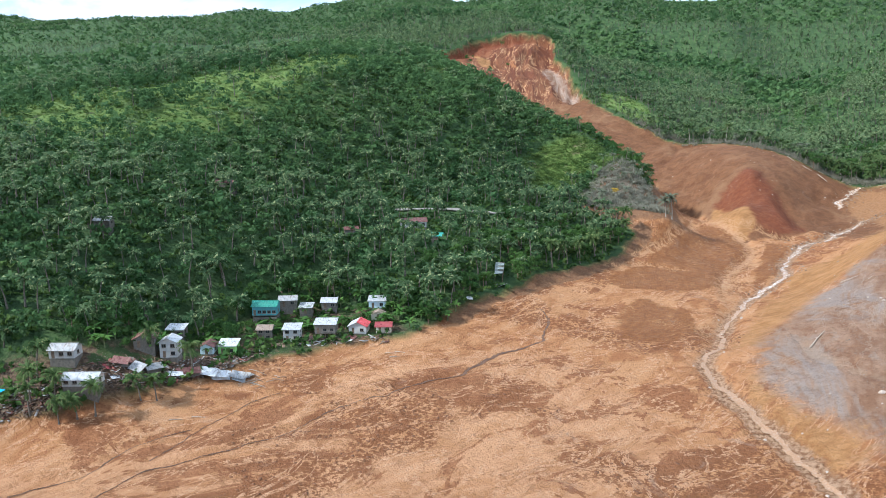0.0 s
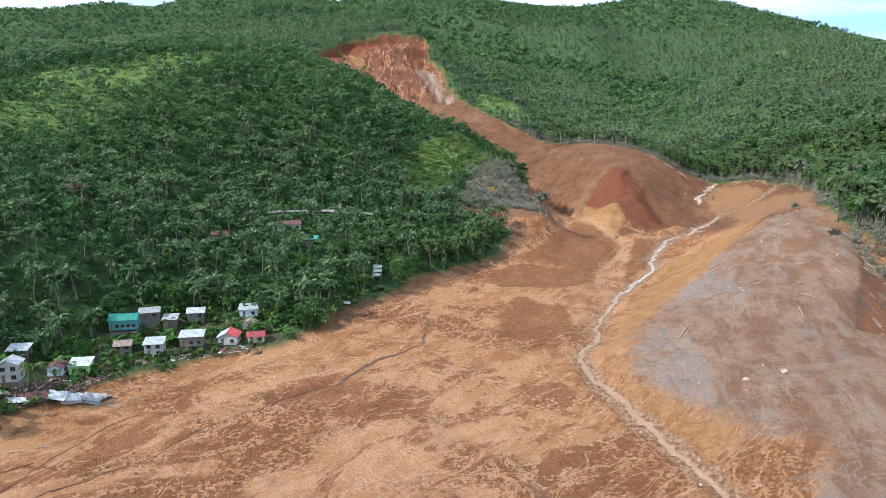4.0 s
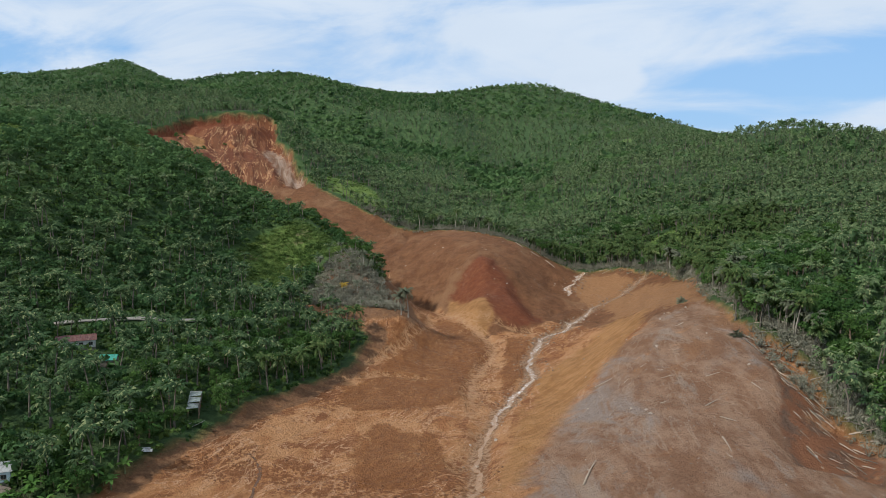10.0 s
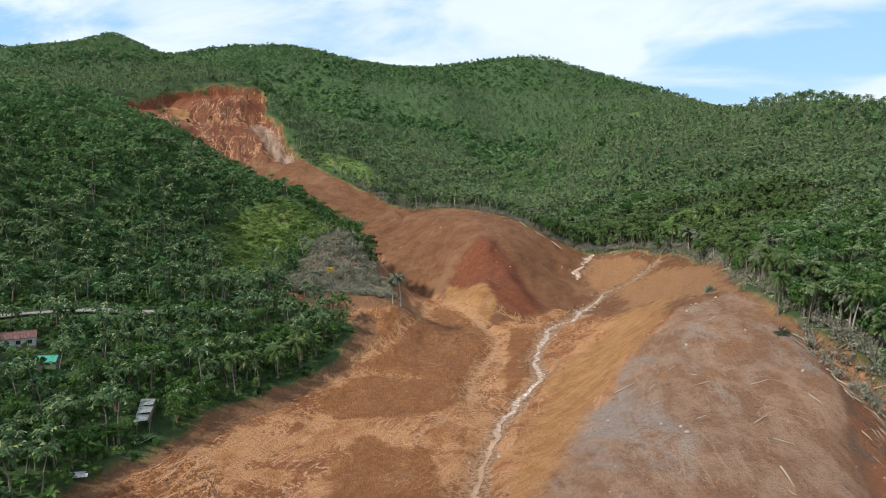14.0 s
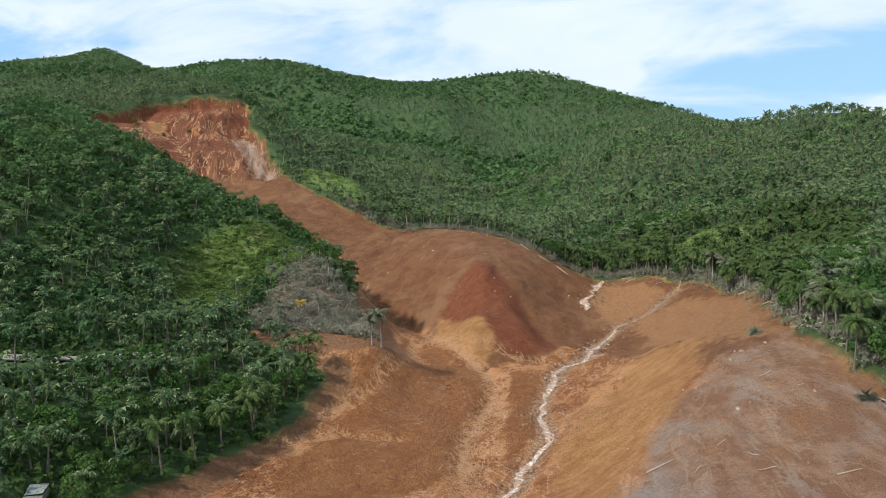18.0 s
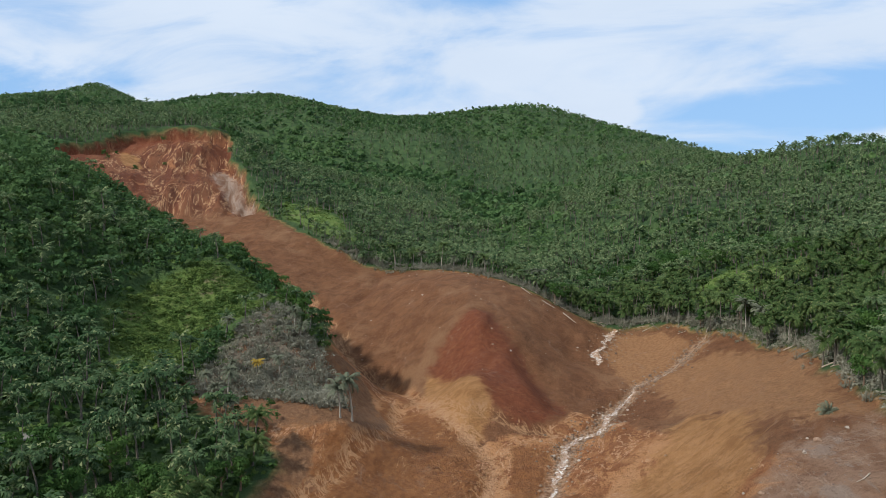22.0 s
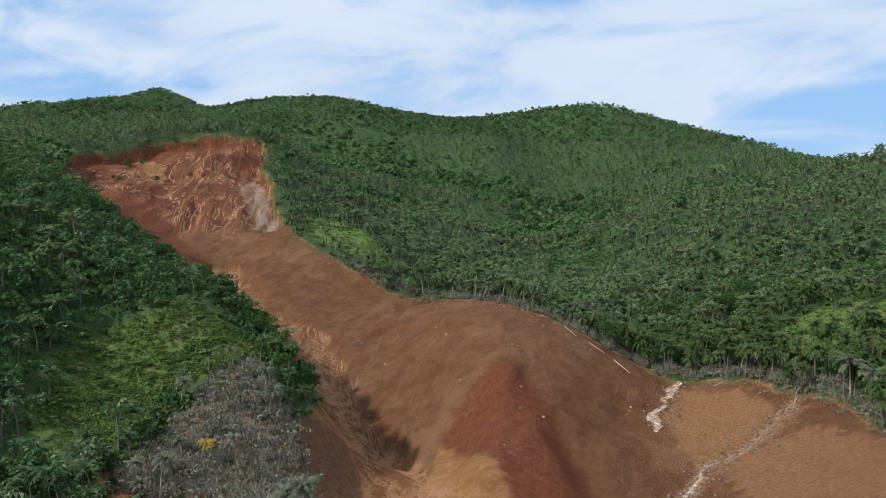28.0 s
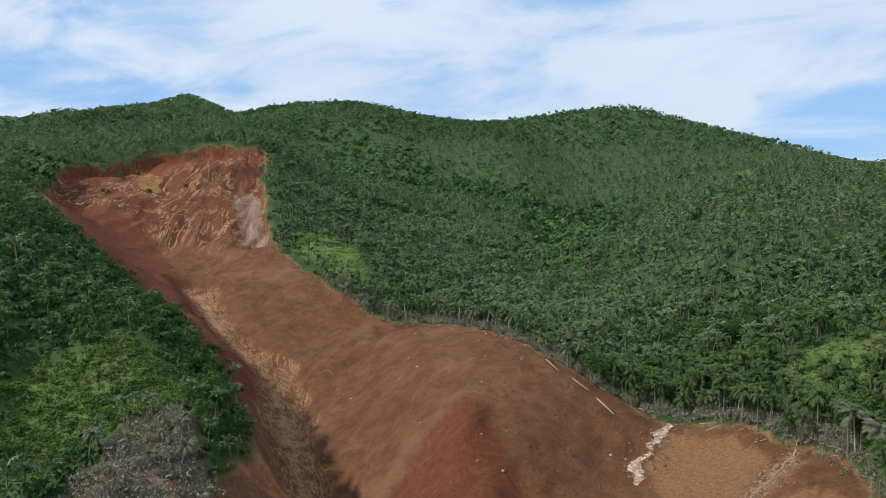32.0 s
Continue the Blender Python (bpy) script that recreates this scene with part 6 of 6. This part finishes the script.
for x, y, s in ((-88, 381, 0.4), (-84, 384, 0.3), (-79, 381, 0.36), (-74, 379, 0.42), (-70, 380, 0.26), (-67, 384, 0.34), (-63, 379, 0.28), (-92, 388, 0.38),
                (-76, 389, 0.24), (-68, 396, 0.3), (-60, 388, 0.24), (-64, 370, 0.4), (-62, 362, 0.4)):
    tree(x, y, s, x * 11, "low green shrub on the torn brown bank")
press = random.Random(44)
for line, count in (([(-96, 226), (-108, 217), (-118, 210), (-126, 204)], 22), ([(-88, 234), (-98, 241), (-114, 236), (-132, 226), (-138, 212)], 26),
                    ([(-124, 196), (-128, 186), (-134, 178), (-140, 166), (-140, 148)], 24)):
    for i in range(count):
        k = press.randrange(len(line) - 1)
        w = press.random()
        tree(line[k][0] + (line[k + 1][0] - line[k][0]) * w + press.gauss(0, 2.0), line[k][1] + (line[k + 1][1] - line[k][1]) * w + press.gauss(0, 2.0),
             press.uniform(0.22, 0.5), press.uniform(0, 360), "small leafy tree pressed between the houses")
for x, y, scale in ((-312, 668, 0.7), (-306, 664, 0.5), (-282, 658, 0.6), (-288, 631, 0.5), (-294, 634, 0.4), (-280, 689, 0.45), (-313, 742, 0.6), (-318, 690, 0.5)):
    tree(x, y, scale, x * 5, "green shrub clinging to the red scar")
# banana plants fill the gaps between the houses and the foot of the hill
grow = random.Random(21)
for line, count, spread in (([(-94, 230), (-108, 220), (-118, 212), (-124, 204)], 34, 2.6), ([(-88, 232), (-96, 240), (-112, 234), (-130, 224)], 30, 3.5),
                            ([(-122, 194), (-124, 182), (-128, 168), (-134, 150)], 26, 3.0), ([(-84, 236), (-84, 252), (-86, 268)], 16, 2.0)):
    for i in range(count):
        k = grow.randrange(len(line) - 1)
        w = grow.random()
        banana(line[k][0] + (line[k + 1][0] - line[k][0]) * w + grow.gauss(0, spread), line[k][1] + (line[k + 1][1] - line[k][1]) * w + grow.gauss(0, spread),
               grow.uniform(0.8, 1.5), grow.uniform(0, 360))


# ---------------------------------------------------------------- logs, roots and stones
def log_mesh(length, radius, material, crook, seed):
    r = random.Random(seed)
    n = 6
    co, quad = tube([(crook * math.sin(2.4 * i / n), crook * r.uniform(-0.2, 0.2), length * i / n) for i in range(n + 1)],
                    [radius * (1 - 0.55 * i / n) * r.uniform(0.9, 1.1) for i in range(n + 1)], 6)
    co = co[:, [2, 0, 1]] - np.array([length / 2, 0, 0])
    return mesh_from("log", co, quad, material, True)


LOGS = [log_mesh(l, r, m, c, i) for i, (l, r, m, c) in enumerate((
    (7.0, 0.26, PALE_WOOD, 0.3), (4.6, 0.20, PALE_WOOD, 0.5), (3.0, 0.16, PALE_WOOD, 0.4), (8.5, 0.24, BARK, 0.2), (5.5, 0.22, BROWN_WOOD, 0.5),
    (2.2, 0.14, BARK, 0.3)))]


def log(x, y, kind, turn, label="bare pale trunk lying on the debris", scale=1.0, tilt=0.0):
    dx, dy = math.cos(radians(turn)) * 2, math.sin(radians(turn)) * 2
    slope = math.degrees(math.atan2(height(x - dx, y - dy) - height(x + dx, y + dy), 4))
    ob = new("log", LOGS[kind])
    ob.matrix_world = pose(x, y, height(x, y) + 0.18, 0, 0, turn) @ pose(0, 0, 0, 0, slope + tilt, 0) @ Matrix.Diagonal((scale, scale, scale, 1))
    return tagged(ob, label, "log", "fallen trunks")


for xa, ya, xb, yb in ((27.1, 313.4, 32.8, 313.4), (24.3, 251.9, 27.4, 259), (52.6, 276.7, 56.2, 280.7), (67.8, 314.8, 75.1, 315.3), (55.6, 292.9, 58, 292.7),
                       (55.1, 270.8, 58, 269.1), (53.8, 260.8, 54.4, 254.9), (64.3, 283.1, 65.6, 280.3), (-16, 531, -11, 527), (-7, 528, -1, 525), (2, 520, 8, 516)):
    ln = math.hypot(xb - xa, yb - ya)
    log((xa + xb) / 2, (ya + yb) / 2, 0, math.degrees(math.atan2(yb - ya, xb - xa)), scale=max(0.55, ln / 7.0))
drift = random.Random(5)
for i in range(26):
    x, y = drift.uniform(30, 74), drift.uniform(200, 372)
    if on_grid(COVER2["grey"], x, y)[0] > 0.4:
        log(x, y, drift.choice((1, 2, 2, 5, 5)), drift.uniform(0, 360), scale=drift.uniform(0.35, 0.8))
for i in range(60):
    y = drift.uniform(262, 312)
    x = 74 + (300 - y) * 0.3 + drift.uniform(-3, 12)
    log(x, y, drift.choice((0, 1, 3, 4)), drift.uniform(-70, -20), "splintered trunk on the raw scarp", drift.uniform(0.5, 1.0), drift.uniform(-10, 10))
for i in range(60):
    k = drift.randrange(3, len(EDGE) - 1)
    (ax, ay), (bx_, by_) = EDGE[k], EDGE[k + 1]
    w = drift.random()
    log(ax + (bx_ - ax) * w + drift.uniform(-3, 2), ay + (by_ - ay) * w + drift.uniform(-4, 1), drift.choice((0, 1, 1, 2, 3)), drift.uniform(-60, 30),
        "uprooted trunk along the edge of the woods", drift.uniform(0.5, 1.0))
for i in range(16):
    log(-101 + drift.uniform(-5, 4), 178 + drift.uniform(-4, 4), drift.choice((0, 4, 4, 1)), drift.uniform(-10, 70), "uprooted trunk in a heap on the mud",
        drift.uniform(0.5, 0.8), drift.uniform(-12, 12))
for x, y, turn in ((-82, 211, 15), (-79, 209, 30), (-80, 213, 5), (-101, 150, 40), (-98, 154, 25)):
    log(x, y, 1, turn, "broken branch half sunk in the mud", 0.7)
for i in range(46):
    y = drift.uniform(256, 314)
    log(74 + drift.uniform(-2, 9), y, drift.choice((3, 4, 4, 1)), drift.uniform(-75, -40), "grey splintered trunk piled below the scarp", drift.uniform(0.4, 0.8),
        drift.uniform(-12, 12))
# uprooted palm heads on the debris
for x, y, turn in ((57.8, 366, 30), (66.5, 314.6, 180), (72, 340, 100)):
    e = new("palm_head")
    e.matrix_world = pose(x, y, height(x, y) + 0.5, 55, 0, turn) @ Matrix.Diagonal((0.6, 0.6, 0.6, 1))
    tagged(e, "torn-off palm crown, grey with dust, on debris", "palm crown")
    new("crown", GREY_PALMS[1][1]).parent = e


def stone_mesh(seed, material):
    r = np.random.RandomState(seed)
    bm = bmesh.new()
    bmesh.ops.create_icosphere(bm, subdivisions=2, radius=1)
    for v in bm.verts:
        v.co *= 0.78 + 0.42 * noise.noise(v.co * 1.3 + Vector((seed * 3.1, 0, 0)))
    bmesh.ops.scale(bm, vec=(1.0, r.uniform(0.7, 0.95), r.uniform(0.55, 0.8)), verts=bm.verts)
    me = bpy.data.meshes.new("boulder")
    bm.to_mesh(me)
    bm.free()
    me.materials.append(material)
    return me


STONES = [stone_mesh(i, STONE if i < 4 else STONE_BROWN) for i in range(7)]


def boulder(x, y, size, kind, label="angular boulder lying on the debris slope"):
    ob = new("boulder", STONES[kind])
    ob.matrix_world = pose(x, y, height(x, y) + size * 0.25, 0, 0, x * 31 % 360) @ Matrix.Diagonal((size, size, size, 1))
    return tagged(ob, label, "boulder", "boulders")


boulder(49.1, 221, 1.2, 0, "large pale boulder on the debris slope")
for x, y, s, k in ((41.2, 219.7, 0.9, 1), (40, 276, 0.6, 2), (36.1, 284.7, 0.5, 3), (39.3, 279.7, 0.5, 0), (40.1, 341, 0.7, 4), (52, 352, 0.9, 5), (49, 349, 0.6, 1)):
    boulder(x, y, s, k)
for i in range(50):
    x, y = drift.uniform(20, 80), drift.uniform(195, 400)
    if on_grid(COVER2["bare"], x, y)[0] > 0.8:
        boulder(x, y, drift.choice((0.2, 0.25, 0.3, 0.4, 0.55)), drift.randrange(7))
for i in range(80):
    k = drift.randrange(1, len(STREAM) - 1)
    (ax, ay), (bx_, by_) = STREAM[k], STREAM[k + 1]
    w = drift.random()
    boulder(ax + (bx_ - ax) * w + drift.uniform(-4, 4), ay + (by_ - ay) * w + drift.uniform(-3, 3), drift.choice((0.25, 0.35, 0.5, 0.7)), drift.randrange(7),
            "wet stone beside the muddy stream")
for i in range(70):
    x, y = drift.uniform(-90, 10), drift.uniform(440, 560)
    if on_grid(COVER2["slide"], x, y)[0] > 0.8:
        boulder(x, y, drift.choice((0.25, 0.3, 0.4, 0.6)), drift.choice((2, 4, 5, 6)), "rust-brown stone on the slide's mound")


# --- clods of earth on the rough mud, and rubble in the wrecked part of the village
def scattered_lumps(name, x, y, size, flat, material, label, category):
    bm = bmesh.new()
    bmesh.ops.create_icosphere(bm, subdivisions=1, radius=1)
    co = np.array([v.co[:] for v in bm.verts])
    tri = np.array([[v.index for v in f.verts] for f in bm.faces])
    bm.free()
    co = co * (0.7 + 0.6 * RNG.rand(len(co), 1))
    at = np.stack([x, y, on_grid(GZ, x, y) + 0.05], 1)
    piece = spread_out((co, tri), at, RNG.uniform(0, 6.28, len(x)), size, size * flat)
    stuff(name, [piece], material, [RNG.rand(len(x))], label, category)


cx, cy = RNG.uniform(-125, 10, 60000), RNG.uniform(105, 420, 60000)
keep = (on_grid(COVER2["lumps"], cx, cy) > 0.55) & (on_grid(COVER2["grey"], cx, cy) < 0.2)
keep &= ~((cx < -30) & (cy > 320))
cx, cy = cx[keep][:1500], cy[keep][:1500]
CLOD = plain("clods_of_mud", (0.13, 0.053, 0.021), (0.22, 0.098, 0.041), 0.4, vary=False)
scattered_lumps("mud_clods", cx, cy, RNG.uniform(0.15, 0.6, len(cx)) ** 1.4, 0.45, CLOD, "countless clods of dark mud on the flow", "clods")
cx, cy = RNG.uniform(25, 85, 9000), RNG.uniform(195, 400, 9000)
keep = on_grid(COVER2["grey"], cx, cy) > 0.4
cx, cy = cx[keep][:1000], cy[keep][:1000]
GRIT = plain("grey_rubble", (0.12, 0.075, 0.052), (0.27, 0.20, 0.155), 0.3, vary=False)
scattered_lumps("debris_stones", cx, cy, RNG.uniform(0.08, 0.4, len(cx)) ** 1.6, 0.6, GRIT, "countless small stones on the grey debris", "stones")
# stones washed out beside the rapids and the falls
banks = np.array(STREAM[6:] + [(24, 522), (16, 494)])
k = RNG.randint(0, len(banks) - 1, 1500)
k = np.where(k == len(STREAM) - 7, len(STREAM) - 6, k)
v = banks[k] + (banks[k + 1] - banks[k]) * RNG.rand(1500, 1) + RNG.normal(0, 1, (1500, 2)) * np.array([[3.2, 2.4]]) + np.array([[0.8, 0]])
RAPID_STONE = plain("wet_brown_stones", (0.09, 0.050, 0.028), (0.28, 0.19, 0.12), 0.35, 0.6, vary=False)
scattered_lumps("stream_stones", v[:, 0], v[:, 1], RNG.uniform(0.12, 0.62, 1500) ** 1.3, 0.7, RAPID_STONE, "brown and pale stones washed out beside the rapids", "stones")
k = RNG.randint(4, len(VILLAGE_EDGE) - 1, 2200)
va, vb = np.array(VILLAGE_EDGE)[k], np.array(VILLAGE_EDGE)[k + 1]
v = va + (vb - va) * RNG.rand(2200, 1) + np.array([[B[0], B[1] * 0.4]]) * RNG.uniform(-2.5, 13, (2200, 1))
def rubble_material():
    k = Nodes("house_rubble", 0.85, 0.2)
    tint = k.attribute("tint")
    c = k.mix(k.band(tint, 0.0, 0.6), (0.050, 0.034, 0.025), (0.17, 0.115, 0.075))
    c = k.mix(k.band(tint, 0.80, 0.82), c, (0.38, 0.37, 0.35))
    c = k.mix(k.band(tint, 0.93, 0.94), c, (0.20, 0.055, 0.045))
    return k.colour(k.mix(k.math("MULTIPLY", k.noise(1.5, 5), 0.5), c, (0.10, 0.065, 0.042)))


RUBBLE = rubble_material()


def splinters(x, y, tint):
    """Broken boards and scraps of every size, tilted every way, in one mesh."""
    n = len(x)
    cube = np.array([(a, b, c) for a in (-0.5, 0.5) for b in (-0.5, 0.5) for c in (-0.5, 0.5)])
    quads = np.array([(0, 1, 3, 2), (4, 6, 7, 5), (0, 4, 5, 1), (2, 3, 7, 6), (0, 2, 6, 4), (1, 5, 7, 3)])
    size = np.stack([RNG.uniform(0.4, 2.2, n), RNG.uniform(0.1, 0.7, n), RNG.uniform(0.04, 0.14, n)], 1)
    p = cube[None] * size[:, None]
    for i, j, angle in ((0, 2, RNG.uniform(-0.6, 0.6, n)), (1, 2, RNG.uniform(-0.6, 0.6, n)), (0, 1, RNG.uniform(0, 6.28, n))):
        c, sn = np.cos(angle)[:, None], np.sin(angle)[:, None]
        p[:, :, i], p[:, :, j] = p[:, :, i] * c - p[:, :, j] * sn, p[:, :, i] * sn + p[:, :, j] * c
    p = p + np.stack([x, y, on_grid(GZ, x, y) + 0.12], 1)[:, None]
    stuff("house_rubble", [(p.reshape(-1, 3), (quads[None] + (np.arange(n) * 8)[:, None, None]).reshape(-1, 4))], RUBBLE, [tint],
          "splintered boards and scraps of wrecked houses by the mud", "rubble")


splinters(v[:, 0], v[:, 1], RNG.rand(len(v)))
